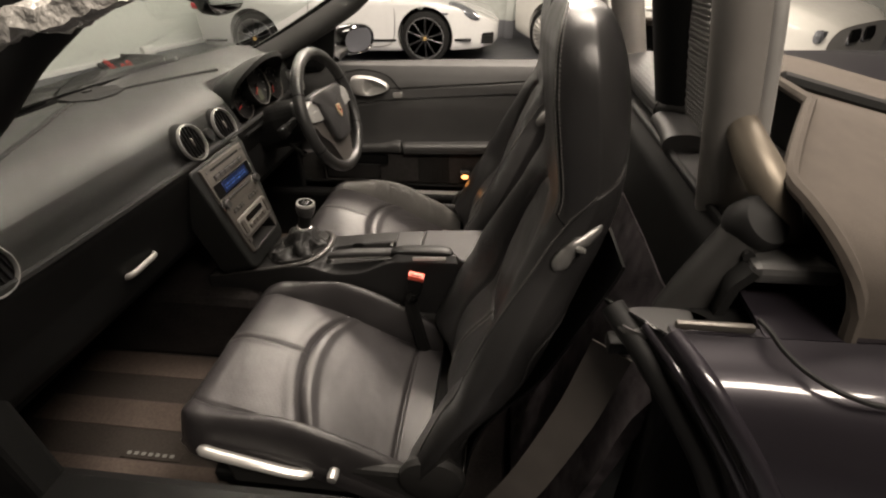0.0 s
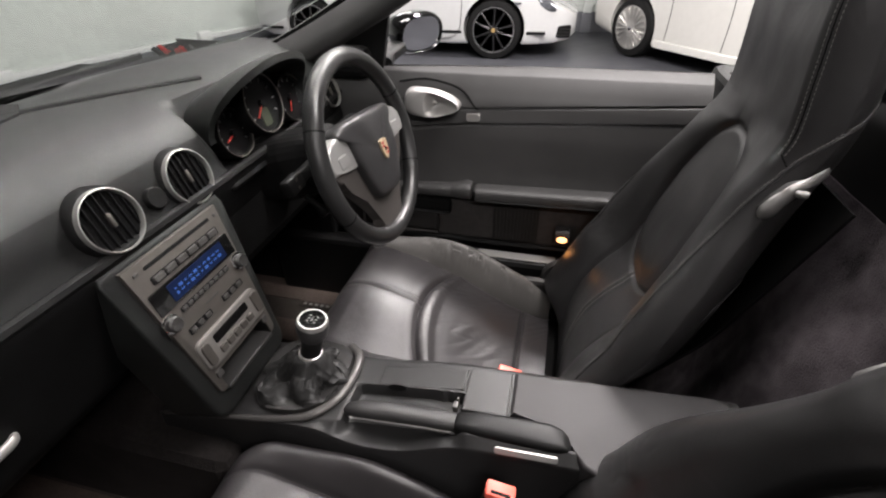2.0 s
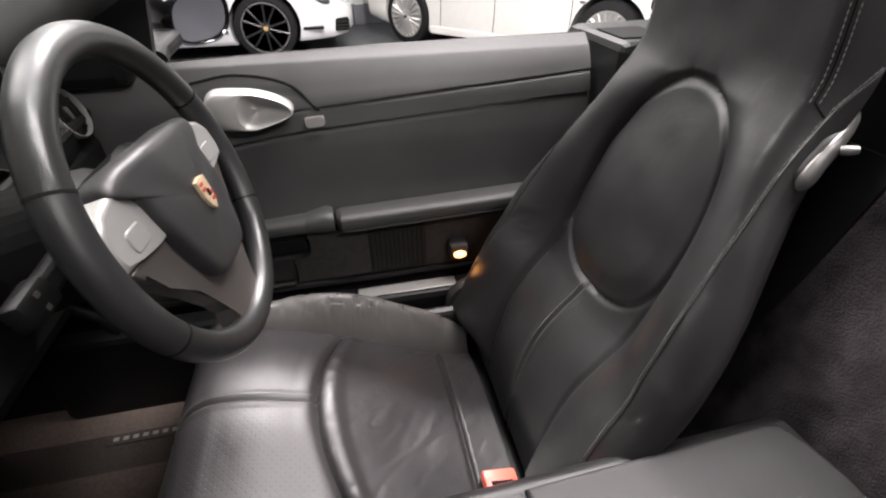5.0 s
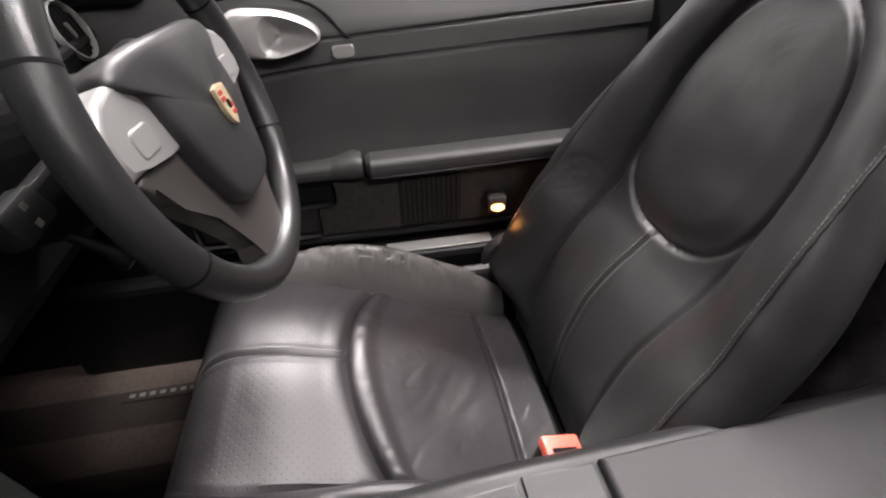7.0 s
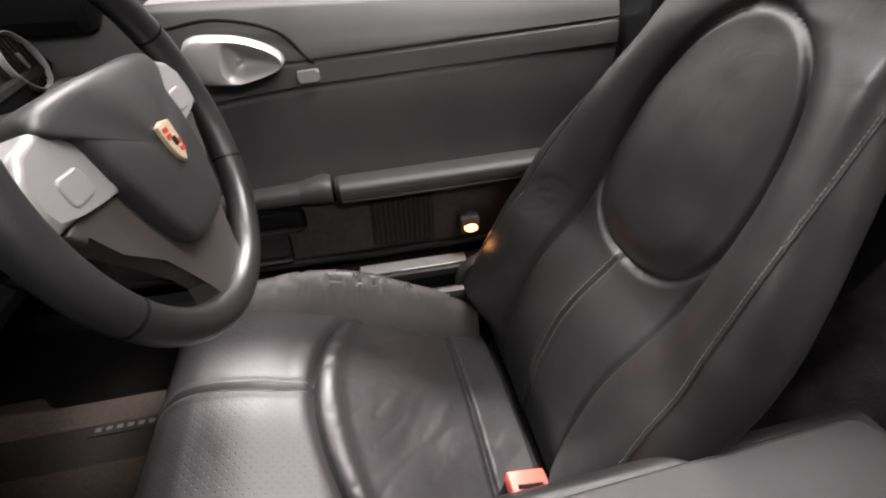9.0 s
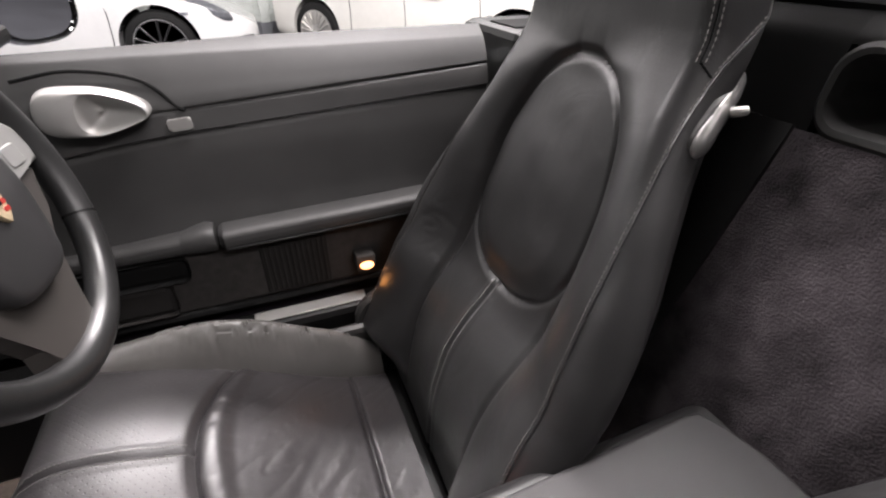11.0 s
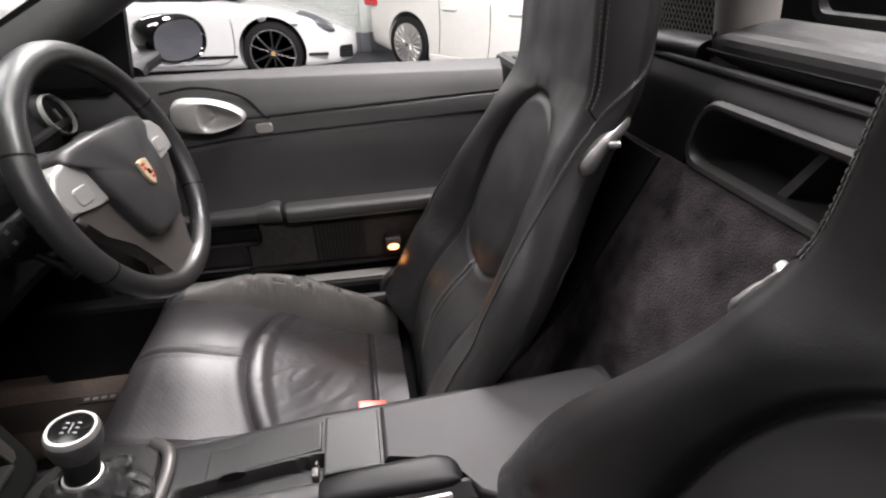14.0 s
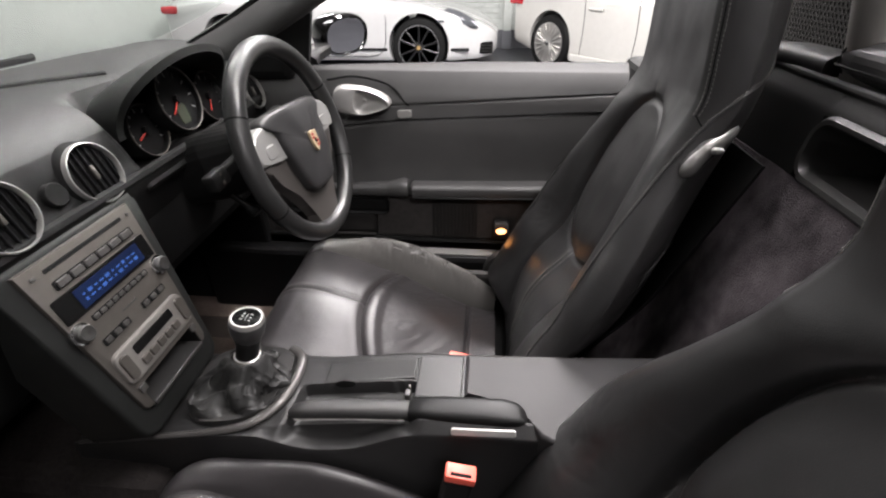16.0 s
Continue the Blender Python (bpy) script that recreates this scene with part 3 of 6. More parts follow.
BACK_W = [(0.45, 0.246), (0.6, 0.252), (0.75, 0.256), (0.80, 0.252), (0.85, 0.236), (0.9, 0.212), (0.95, 0.187), (1.0, 0.168), (1.05, 0.157), (1.1, 0.153), (1.18, 0.147), (1.25, 0.139), (1.33, 0.124)]
BACK_T = [(0.45, 0.05), (0.6, 0.058), (0.75, 0.068), (0.9, 0.082), (1.0, 0.09), (1.05, 0.094), (1.2, 0.108), (1.33, 0.085)]
TOP = 1.322


def groove(d, w=0.006, depth=0.006):
    return -depth * bump01(d, w)


ARC_V = 0.42


def ease(x):
    x = min(1.0, max(0.0, x))
    return x * x * (3 - 2 * x)


CREASE = 0.735


def cushion_point(u, v, worn=False):
    """u: -1 to 1 across, v: 0 front to 1 rear; the rows bow along the horseshoe seam."""
    w = 0.237 - 0.05 * max(0, (0.16 - v) / 0.16) ** 2
    y = u * w
    a = abs(u)
    bow = (v / ARC_V if v < ARC_V else max(0.0, (0.84 - v) / (0.84 - ARC_V)))
    x = -0.41 + 0.5 * v + 0.05 * bow * (min(a * w, 0.18) / 0.18) ** 2
    z = smooth_table(CUSH_Z, x, 0.02)
    # the middle is stuffed a little higher than the creases along the bolsters
    z -= 0.022 * min(1.0, a / CREASE) ** 2 * ease(v / 0.2)
    if a > CREASE:
        t = (a - CREASE) / (1 - CREASE)
        high = smooth_table(BOLSTER, x, 0.03)
        z += high * (1 - (1 - t / 0.52) ** 2) if t < 0.52 else high - (0.05 + 0.2 * high) * ((t - 0.52) / 0.48) ** 2.2
    # horseshoe seam with puffed edges, middle seam ahead of it, seam before the rear strip, seams along the bolsters
    fade = max(0.0, min(1.0, (CREASE - a) / 0.05))
    dv = (v - ARC_V) * 0.5
    z += fade * (groove(dv, 0.008, 0.009) + 0.006 * bump01(dv - 0.022, 0.026) + 0.002 * bump01(dv + 0.016, 0.018))
    if v > ARC_V:
        z += fade * 0.007 * min(1, dv / 0.03)
    else:
        z += groove(y, 0.005, 0.003) + 0.0016 * bump01(a * w - 0.009, 0.008)
    z += fade * groove((v - 0.87) * 0.5, 0.007, 0.009)
    z += groove((a - CREASE) * w, 0.006, 0.008) * min(1, v * 4)
    # slack hide
    z += 0.0012 * noise.noise(Vector((x * 17, y * 14, 1.3))) + 0.0004 * noise.noise(Vector((x * 60, y * 45, 5.1)))
    if worn and v > ARC_V and a < CREASE - 0.04:
        # a dented patch with short folds running off it
        patch = bump01(x + 0.055, 0.075) * bump01(y + 0.035, 0.085)
        wv = noise.noise(Vector((x * 30 - y * 22, y * 7 + x * 5, 4.4)))
        wf = noise.noise(Vector((x * 62 - y * 44, y * 14 + x * 12, 8.4)))
        z += patch * (0.0042 * wv + 0.0022 * wf - 0.003)
        # crow's feet along the puffed edge and fine lines
        edge = bump01(dv - 0.03, 0.03)
        z -= 0.0011 * edge * bump01(noise.noise(Vector((x * 12, y * 75, 2.4))), 0.16)
        q = noise.noise(Vector((x * 26 - y * 30, y * 8, 9.4)))
        z -= 0.0012 * bump01(q, 0.06)
    if worn and u > CREASE:
        # crossing creases on the bolster that is slid over
        q = noise.noise(Vector((x * 15 + y * 30, y * 18 - x * 11, 7.7)))
        q2 = noise.noise(Vector((x * 23 - y * 40, y * 20, 3.1)))
        q3 = noise.noise(Vector((x * 10, y * 9, 6.1)))
        z += (0.007 * q3 - 0.0065 * bump01(q, 0.09) - 0.0048 * bump01(q2, 0.07)) * ease((v - 0.12) / 0.3) * ease((u - CREASE) / 0.09) * ease((1.0 - u) / 0.06)
    return Vector((x, y, z))


PAD_Z, PAD_W, PAD_UP, PAD_DOWN = 0.872, 0.116, 0.182, 0.106


def pad_edge(y, z):
    """Below 1 inside the oval pad of the backrest, above 1 outside."""
    d = z - PAD_Z
    return ((abs(y) / PAD_W) ** 2.1 + (d / PAD_UP) ** 2.1) ** (1 / 2.1) if d > 0 else ((abs(y) / PAD_W) ** 2.5 + (-d / PAD_DOWN) ** 2.5) ** 0.4


def wing_line(z):
    """Half width of the middle panel, where the wings begin."""
    return 0.117 if z < PAD_Z else max(0.02, PAD_W * max(0.0, 1 - ((z - PAD_Z) / PAD_UP) ** 2.1) ** 0.476)


def back_front(u, z, w=None, x=None):
    """x of the backrest's front face."""
    if w is None:
        w, x = smooth_table(BACK_W, z, 0.04), smooth_table(BACK_X, z, 0.02)
    a = abs(u)
    y = u * w
    ys = wing_line(z)
    wing = ease((z - 0.47) / 0.2) * ease((1.09 - z) / 0.2)
    # the wings' crests rise in a straight line
    deep = max(0.0, min(0.06, smooth_table(BACK_X, z, 0.04) - 0.127 - 0.476 * (z - 0.683))) * ease((z - 0.45) / 0.12) * ease((1.12 - z) / 0.1)
    t = (abs(y) - ys) / max(0.03, 0.84 * w - ys)
    if t > 0:
        x -= deep * (1 - (1 - min(1.0, t)) ** 2.2)
    # crease between middle panel and wing
    x += (0.006 if u > 0 else 0.004) * wing * bump01(abs(y) - ys, 0.009)
    # stuffed oval pad that overhangs the lumbar panel
    e = pad_edge(y, z)
    if z > 0.74 and e < 1.2:
        x += 0.0045 * bump01((e - 1) * 0.11, 0.0065)
        if e < 1:
            x -= 0.0065 * ease((1 - e) / 0.36) * (1 - 0.6 * ease((z - 0.84) / 0.2))
    # stitched middle seam below the pad
    if z < 0.775 and e > 1.0:
        x += min(1, (e - 1) / 0.05) * (0.0032 * bump01(y, 0.0055) - 0.0014 * bump01(abs(y) - 0.009, 0.007))
    x += 0.0016 * noise.noise(Vector((y * 20, z * 20, 3.7)))
    if 0.62 < z < 0.9 and abs(y) > ys:
        q = noise.noise(Vector((y * 30, z * 42, 2.2 + (4 if u < 0 else 0))))
        x += 0.0006 * bump01(q, 0.2) * bump01(z - 0.77, 0.1) * (1 if u > 0 else 0.3)
    return x


def back_ring(z):
    w = smooth_table(BACK_W, z, 0.04)
    t = smooth_table(BACK_T, z, 0.03)
    bx = smooth_table(BACK_X, z, 0.02)
    nf, nr = 280, 80
    pts = []
    for i in range(nf + 1):
        u = math.sin((-1 + 2 * i / nf) * math.pi / 2)
        a = abs(u)
        x = back_front(u, z, w, bx)
        if a > 0.84:
            x += t * 0.5 * (1 - math.sqrt(max(0, 1 - ((a - 0.84) / 0.16) ** 2)))
        pts.append(Vector((x, u * w, z)))
    xr = bx + t
    side_x = pts[-1].x
    for i in range(1, nr):
        u = 1 - 2 * i / nr
        a = abs(u)
        pts.append(Vector((xr - (xr - side_x) * a ** 5, u * w, z)))
    return pts


def build_seat(worn, label, recline=0.0, seam=122):
    ob = thing("sports_seat", label, "car seat", "seats")
    nu, nv = 130, 150
    top = loft([[cushion_point(-1 + 2 * i / nu, j / nv, worn) for i in range(nu + 1)] for j in range(nv + 1)], closed=False, caps=False)
    cush = part("cushion", top, CUSHION, ob)
    # the hide ahead of the horseshoe seam is perforated
    cush.data.materials.append(PERFORATED)
    slots = [1 if j / nv < ARC_V - 0.01 and abs(-1 + 2 * (i + 0.5) / nu) < CREASE - 0.01 else 0 for j in range(nv) for i in range(nu)]
    if worn:
        # the bolster that is slid over has lost its dye
        cush.data.materials.append(SCUFFED)
        for j in range(nv):
            for i in range(nu):
                if -1 + 2 * (i + 0.5) / nu > CREASE and j / nv > 0.1:
                    slots[j * nu + i] = 2
    cush.data.polygons.foreach_set("material_index", slots)
    # padded skirt round the cushion
    rim = [cushion_point(-1 + 2 * i / 40, 0, worn) for i in range(41)] + [cushion_point(1, j / 40, worn) for j in range(1, 41)]
    rim += [cushion_point(1 - 2 * i / 40, 1, worn) for i in range(1, 41)] + [cushion_point(-1, 1 - j / 40, worn) for j in range(1, 40)]
    def skirt(d, dz):
        return [Vector((p.x + (d if p.x < -0.38 else 0) * -1, p.y + math.copysign(d, p.y) * (1 if abs(p.y) > 0.18 else 0), p.z - dz)) for p in rim]
    part("cushion_side", loft([rim, skirt(0.005, 0.008), skirt(0.006, 0.02), skirt(-0.008, 0.036)], True, False), CUSHION, ob)
    part("seat_base", box(-0.37, 0.12, -0.205, 0.205, 0.40, 0.44, 0.01), PLASTIC, ob)
    for s in (-1, 1):
        part("rail", box(-0.36, 0.16, s * 0.17 - 0.02, s * 0.17 + 0.02, 0.346, 0.41, 0.004), DARK, ob)
        part("side_trim", merge(box(-0.3, 0.1, s * 0.222 - 0.012, s * 0.222 + 0.012, 0.46, 0.555, 0.012),
                                lathe([(0.0, -0.014), (0.058, -0.014), (0.063, -0.004), (0.06, 0.008), (0.04, 0.014), (0, 0.016)], 28, Matrix.Translation((0.118, s * 0.236, 0.552)) @ pose(0, 0, 0, 90 * -s))), GREYPLASTIC, ob)
    part("height_lever", tube(spline([(-0.32, -0.25, 0.60), (-0.285, -0.256, 0.598), (-0.2, -0.258, 0.578), (-0.14, -0.254, 0.556), (-0.11, -0.246, 0.546)], 20), [0.007, 0.010] + [0.0115] * 15 + [0.0105, 0.009, 0.006], 12, wide=0.75, side=(0, 1, 0)), SILVER, ob, "satin silver height lever")
    part("slide_knob", lathe([(0, -0.01), (0.009, -0.01), (0.011, 0.0), (0.009, 0.012), (0, 0.014)], 20, pose(-0.066, -0.25, 0.558, 90)), SILVER, ob, "satin silver slide knob")
    # backrest with headrest in one shell
    zs = [0.45 + (1.24 - 0.45) * i / 250 for i in range(251)]
    rings = [back_ring(z) for z in zs]
    for k in range(1, 13):
        q = k / 12 * math.pi / 2
        z = 1.24 + (TOP - 1.24) * math.sin(q)
        f = math.cos(q) ** 0.55 if k < 12 else 0.04
        ring = back_ring(z)
        c = Vector((sum(p.x for p in ring) / len(ring), 0, z))
        rings.append([Vector((c.x + (p.x - c.x) * f, p.y * f, z)) for p in ring])
    part("backrest", loft(rings), LEATHER, ob)
    part("back_shell", sheet(lambda u, v: Vector((smooth_table(BACK_X, 0.5 + 0.52 * v, 0.04) + smooth_table(BACK_T, 0.5 + 0.52 * v, 0.03) + 0.004 + 0.012 * (1 - (2 * u - 1) ** 4) * (1 - (2 * v - 1) ** 6), (2 * u - 1) * 0.19, 0.5 + 0.52 * v)), 20, 24, 0.004), PLASTIC, ob)

    def on_shell(s, k, z, out=0.0006):
        """Point on the shell: k counts round from the front (100 to 140) to the rear (140 to 180)."""
        j = min(range(len(rings)), key=lambda i: abs(rings[i][0].z - z))
        ring = rings[j]
        n = len(ring)
        k *= 2
        k0 = int(k)
        f = k - k0
        i0, i1 = (k0 % n, (k0 + 1) % n) if s > 0 else ((280 - k0) % n, (280 - k0 - 1) % n)
        p = ring[i0].lerp(ring[i1], f)
        t = (ring[i1] - ring[i0]).normalized()
        c = Vector((0.36, 0, p.z))
        nrm = Vector((t.y, -t.x, 0))
        if nrm.dot(p - c) < 0:
            nrm = -nrm
        return Vector((p.x, p.y, z if j < 250 else p.z)) + nrm * out

    for s in (-1, 1):
        poly = []
        for z in (0.6, 0.7, 0.8, 0.86):
            poly.append((smooth_table(BACK_X, z, 0.04) + 0.035, z))
        for z in (0.9, 0.86, 0.78, 0.68, 0.6):
            poly.append((smooth_table(BACK_X, z, 0.04) + 0.092, z))
        loopz = spline([(a, 0, b) for a, b in poly + poly[:1]], 60)
        def wy(p):
            rg = back_ring(p.z)
            x0, x1 = rg[280].x, smooth_table(BACK_X, p.z, 0.04) + smooth_table(BACK_T, p.z, 0.03)
            a = 1.0 if p.x <= x0 else max(0.0, (x1 - p.x) / (x1 - x0)) ** 0.2
            return Vector((p.x, s * (smooth_table(BACK_W, p.z, 0.05) * a - 0.0015), p.z))
        part("side_panel_seam", tube([wy(p) for p in loopz], 0.0032, 6), LEATHER_SOFT, ob)
        # upright seam of the headrest with a row of thread on either side
        high = [1.07 + 0.17 * i / 60 for i in range(61)] + [rings[j][0].z for j in range(252, 261)]
        part("headrest_seam", tube([on_shell(s, seam, z, 0.0) for z in high], 0.0006, 6), DARK, ob)
        for k in (seam - 1.8, seam + 1.8):
            part("stitching", stitches([on_shell(s, k, z) for z in high], 0.0056, 0.004, 0.00075), THREAD, ob, "grey thread stitches")
        part("headrest_seam", tube([on_shell(s, seam + (129 - seam) * i / 12, 1.07 - 0.012 * i / 12, 0.0) for i in range(13)], 0.0011, 6), DARK, ob)
        # edge between front hide and side hide, sweeping from the back of the headrest down the wing
        EDGE_Y = [(0.56, 0.232), (0.7, 0.218), (0.8, 0.204), (0.88, 0.19), (0.94, 0.178), (1.0, 0.162), (1.06, 0.152)]

        def edge_at(q):
            z = 1.135 - 0.575 * q
            low = 70 * (1 + 2 / math.pi * math.asin(min(0.985, smooth_table(EDGE_Y, min(z, 1.06), 0.03) / smooth_table(BACK_W, min(z, 1.06), 0.04))))
            return 146 + (low - 146) * ease(q / 0.14), z
        edge = [edge_at(i / 110) for i in range(111)]
        if worn or s < 0:
            part("piping", tube([on_shell(s, k, z, 0.0) for k, z in edge], 0.0017, 6), LEATHER, ob)
            part("stitching", stitches([on_shell(s, k - 1.4, z, 0.0003) for k, z in edge], 0.005, 0.0036, 0.00065), THREAD, ob, "grey thread stitches")
        # release catch on the shoulder, lying along the edge
        axis_ = [on_shell(s, 137 + 5 * q, 0.996 + 0.06 * q, 0.001) for q in [i / 15 for i in range(16)]]
        rel = part("release_catch", tube(axis_, [0.002, 0.0055, 0.0072, 0.008, 0.008, 0.0077, 0.0073, 0.007, 0.007, 0.0068, 0.0066, 0.0062, 0.0058, 0.0052, 0.004, 0.0015], 16, wide=1.5, side=(0.15, s, 0)), CATCHMETAL, ob, "satin silver backrest release catch")
        part("catch_foot", tube([p - Vector((0, s * 0.004, 0.003)) for p in axis_[1:13]], [0.005, 0.0085] + [0.0098] * 8 + [0.0085, 0.005], 14, wide=1.5, side=(0.15, s, 0)), GREYPLASTIC, rel)
        top_ = axis_[9] + Vector((0.004, s * 0.006, 0))
        part("lever", tube([top_, top_ + Vector((0.003, s * 0.006, 0.002)), top_ + Vector((0.008, s * 0.008, 0.003))], [0.0048, 0.0048, 0.004], 12), VENTSILVER, rel)
    # stitches on the cushion
    for d in (-0.0075, 0.0075):
        row = [cushion_point(d / 0.23, v, worn) + Vector((0, 0, 0.0006)) for v in [0.02 + 0.385 * i / 60 for i in range(61)]]
        part("stitching", stitches(row, 0.005, 0.0036, 0.0009), THREAD, ob, "grey thread stitches")
    for d in (-0.0062, 0.0062):
        low = [Vector((back_front(d / 0.24, z) - 0.0007, d, z)) for z in [0.535 + 0.228 * i / 60 for i in range(61)]]
        part("stitching", stitches(low, 0.005, 0.0036, 0.0009), THREAD, ob, "grey thread stitches")
    # lean of the whole backrest about its hinge
    lean = Matrix(((1, 0, recline, -recline * 0.55), (0, 1, 0, 0), (0, 0, 1, 0), (0, 0, 0, 1)))
    for c in ob.children_recursive:
        if recline and max(v.co.z for v in c.data.vertices) > 0.72:
            c.data.transform(lean)
            for v in c.data.vertices:
                v.co.x -= 0.09 * max(0.0, v.co.z - 1.0)
    return ob


DRIVER_Y, PASS_Y = 0.31, -0.308
driver_seat = build_seat(True, "black leather driver's sports seat with creased, worn outer bolster")
driver_seat.location = (0, DRIVER_Y, 0)
passenger_seat = build_seat(False, "black leather passenger sports seat with smooth cushion and silver catch", -0.036, 120)
passenger_seat.location = (0.008, PASS_Y, 0)


def buckle(x, y, z, ry, rz, stalk, size=1.0):
    ob = thing("seat_belt_buckle", "seat belt buckle with bright red release button on black stalk", "buckle", "belt buckles")
    m = pose(x, y, z, 0, ry, rz) @ Matrix.Scale(size, 4)
    part("housing", put(box(-0.026, 0.026, -0.014, 0.014, -0.065, -0.006, 0.006), m), PLASTIC, ob)
    part("button", put(merge(box(-0.027, 0.027, -0.015, 0.015, -0.006, 0.012, 0.004)), m), RED, ob, "bright red release button")
    part("slot", put(box(-0.018, 0.018, -0.011, -0.005, 0.0105, 0.0135, 0.0008), m), DARK, ob)
    part("stalk", tube(spline([m @ Vector((0, 0, -0.06)), m @ Vector((0, 0, -0.13)), stalk], 10), 0.014, 8, wide=1.4), PLASTIC, ob)


buckle(0.022, 0.096, 0.671, 12, 0, (0.05, 0.1, 0.42), 0.76)
buckle(0.035, -0.128, 0.703, 10, 0, (0.06, -0.15, 0.42), 0.72)

# ---- dashboard ----
dash = thing("dashboard", "black grained dashboard with round vents and silver centre stack", "dashboard")
PROFILE = [(-0.825, 1.02), (-0.815, 1.08), (-0.77, 1.094), (-0.70, 1.097), (-0.62, 1.09), (-0.565, 1.076), (-0.53, 1.053), (-0.508, 1.02), (-0.497, 0.99), (-0.487, 0.972)]


def dash_top(u, v):
    y = -0.70 + 1.40 * u
    p = spline_profile[int(round(v * 40))]
    x, z = p.x, p.z
    # it falls away and runs forward at both sides, and bulges a little at the vents
    a = abs(y) / 0.70
    x -= 0.03 * a ** 3
    z -= 0.012 * a ** 2
    # hollow for the dials
    dip = max(0.0, min(1.0, (0.165 - abs(y - 0.335)) / 0.03)) * max(0.0, min(1.0, (x + 0.575) / 0.04))
    z = z + (0.945 - z) * dip if z > 0.945 else z
    x -= 0.012 * dip
    return Vector((x, y, z))


spline_profile = spline([(a, 0, b) for a, b in PROFILE], 41)
pad = part("upper_pad", sheet(dash_top, 120, 40, 0.012), DASH, dash)
# the upright panel round the vents takes a darker skin, its shade painted in
pad.data.materials.append(DASHSHADE)
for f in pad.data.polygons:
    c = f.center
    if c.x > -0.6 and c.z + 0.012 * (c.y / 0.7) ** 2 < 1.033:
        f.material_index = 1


def dash_low(u, v):
    y = -0.70 + 1.40 * u
    tab = [(0, (-0.49, 0.966)), (0.08, (-0.492, 0.955)), (0.5, (-0.525, 0.86)), (0.85, (-0.55, 0.77)), (0.95, (-0.57, 0.745)), (1.0, (-0.62, 0.735))]
    x = lerp_table([(a, b[0]) for a, b in tab], v)
    z = lerp_table([(a, b[1]) for a, b in tab], v)
    return Vector((x - 0.03 * (abs(y) / 0.7) ** 3 + 0.004, y, z))


part("lower_fascia", sheet(dash_low, 40, 30, 0.012), DASHSHADE, dash)
part("trim_lip", tube([Vector((-0.481 - 0.03 * (abs(y) / 0.7) ** 3, y, 0.966)) for y in [-0.69 + 1.38 * i / 60 for i in range(61)]], 0.0085, 8, side=(0, 0, 1)), DASHSHADE, dash)
# near-black underside: the shade below the dash is in its colour
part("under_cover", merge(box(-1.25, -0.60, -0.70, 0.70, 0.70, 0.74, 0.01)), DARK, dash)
# glove box lid joints and pull
for y0 in (-0.555, -0.135):
    part("lid_joint", tube([Vector((dash_low((y0 + 0.7) / 1.4, v).x + 0.0005, y0, dash_low(0, v).z)) for v in [0.1 + 0.8 * i / 20 for i in range(21)]], 0.003, 6), DARK, dash)
part("glove_box_handle", tube(spline([(-0.532, -0.345, 0.824), (-0.512, -0.336, 0.828), (-0.510, -0.30, 0.829), (-0.512, -0.264, 0.829), (-0.532, -0.254, 0.825)], 24), [0.005] + [0.007] * 22 + [0.005], 10, wide=0.7), SILVER, dash, "silver glove box pull")
# speaker grille and demister slot on top
sp = [(-0.79, -0.055), (-0.788, 0.06), (-0.74, 0.075), (-0.695, 0.04), (-0.685, 0.0), (-0.695, -0.05), (-0.74, -0.07)]
part("speaker_grille", prism(sp, 1.09, 1.1005, 0.001), DARK, dash, "flat dark speaker grille on the dash top")
part("sun_sensor", box(-0.775, -0.76, 0.0, 0.02, 1.098, 1.104, 0.002), PLASTIC, dash)
part("demister_slot", tube(spline([(-0.735, -0.03, 1.0965), (-0.707, 0.044, 1.097), (-0.674, 0.125, 1.0955), (-0.636, 0.225, 1.091), (-0.608, 0.31, 1.086)], 24), 0.0045, 8, wide=1.6), DARK, dash)
part("demister_slot", tube(spline([(-0.735, -0.08, 1.0965), (-0.707, -0.154, 1.0965), (-0.674, -0.235, 1.094), (-0.62, -0.40, 1.084)], 24), 0.0045, 8, wide=1.6), DARK, dash)


def vent(y, x, z, r=0.043, rz=0, ry=72):
    m = pose(x, y, z, 0, ry, rz) @ Matrix.Translation((0, 0, 0.007))
    v = part("air_vent", lathe([(r * 0.95, 0.006), (r * 0.94, 0.0), (0.0, -0.002)], 40, m, False), DARK, dash, "round air vent with silver ring")
    part("ring", lathe([(r * 0.92, 0.002), (r * 0.925, 0.008), (r * 0.95, 0.0105), (r * 0.985, 0.010), (r * 1.01, 0.005), (r * 1.01, -0.02)], 48, m, False), VENTSILVER, v)
    for k in range(-3, 4):
        yy = k * r * 0.25
        h = math.sqrt(max(0, (r * 0.9) ** 2 - yy * yy))
        part("slat", put(box(-h, h, yy - 0.0009, yy + 0.0009, -0.001, 0.005, 0.0005), m), DASHSHADE if k else PLASTIC, v)
    part("thumb_slide", put(box(-0.011, 0.009, -0.003, 0.003, 0.003, 0.0085, 0.002), m), STACKSILVER, v)
    part("vent_pod", lathe([(r * 1.2, -0.03), (r * 1.13, -0.01), (r * 1.07, -0.001), (r * 1.0, 0.003)], 40, m, False), DASHSHADE, dash)


vent(-0.058, -0.499, 1.002)
vent(0.088, -0.501, 0.995)
vent(-0.565, -0.515, 0.998)
vent(0.612, -0.512, 0.98, 0.038)
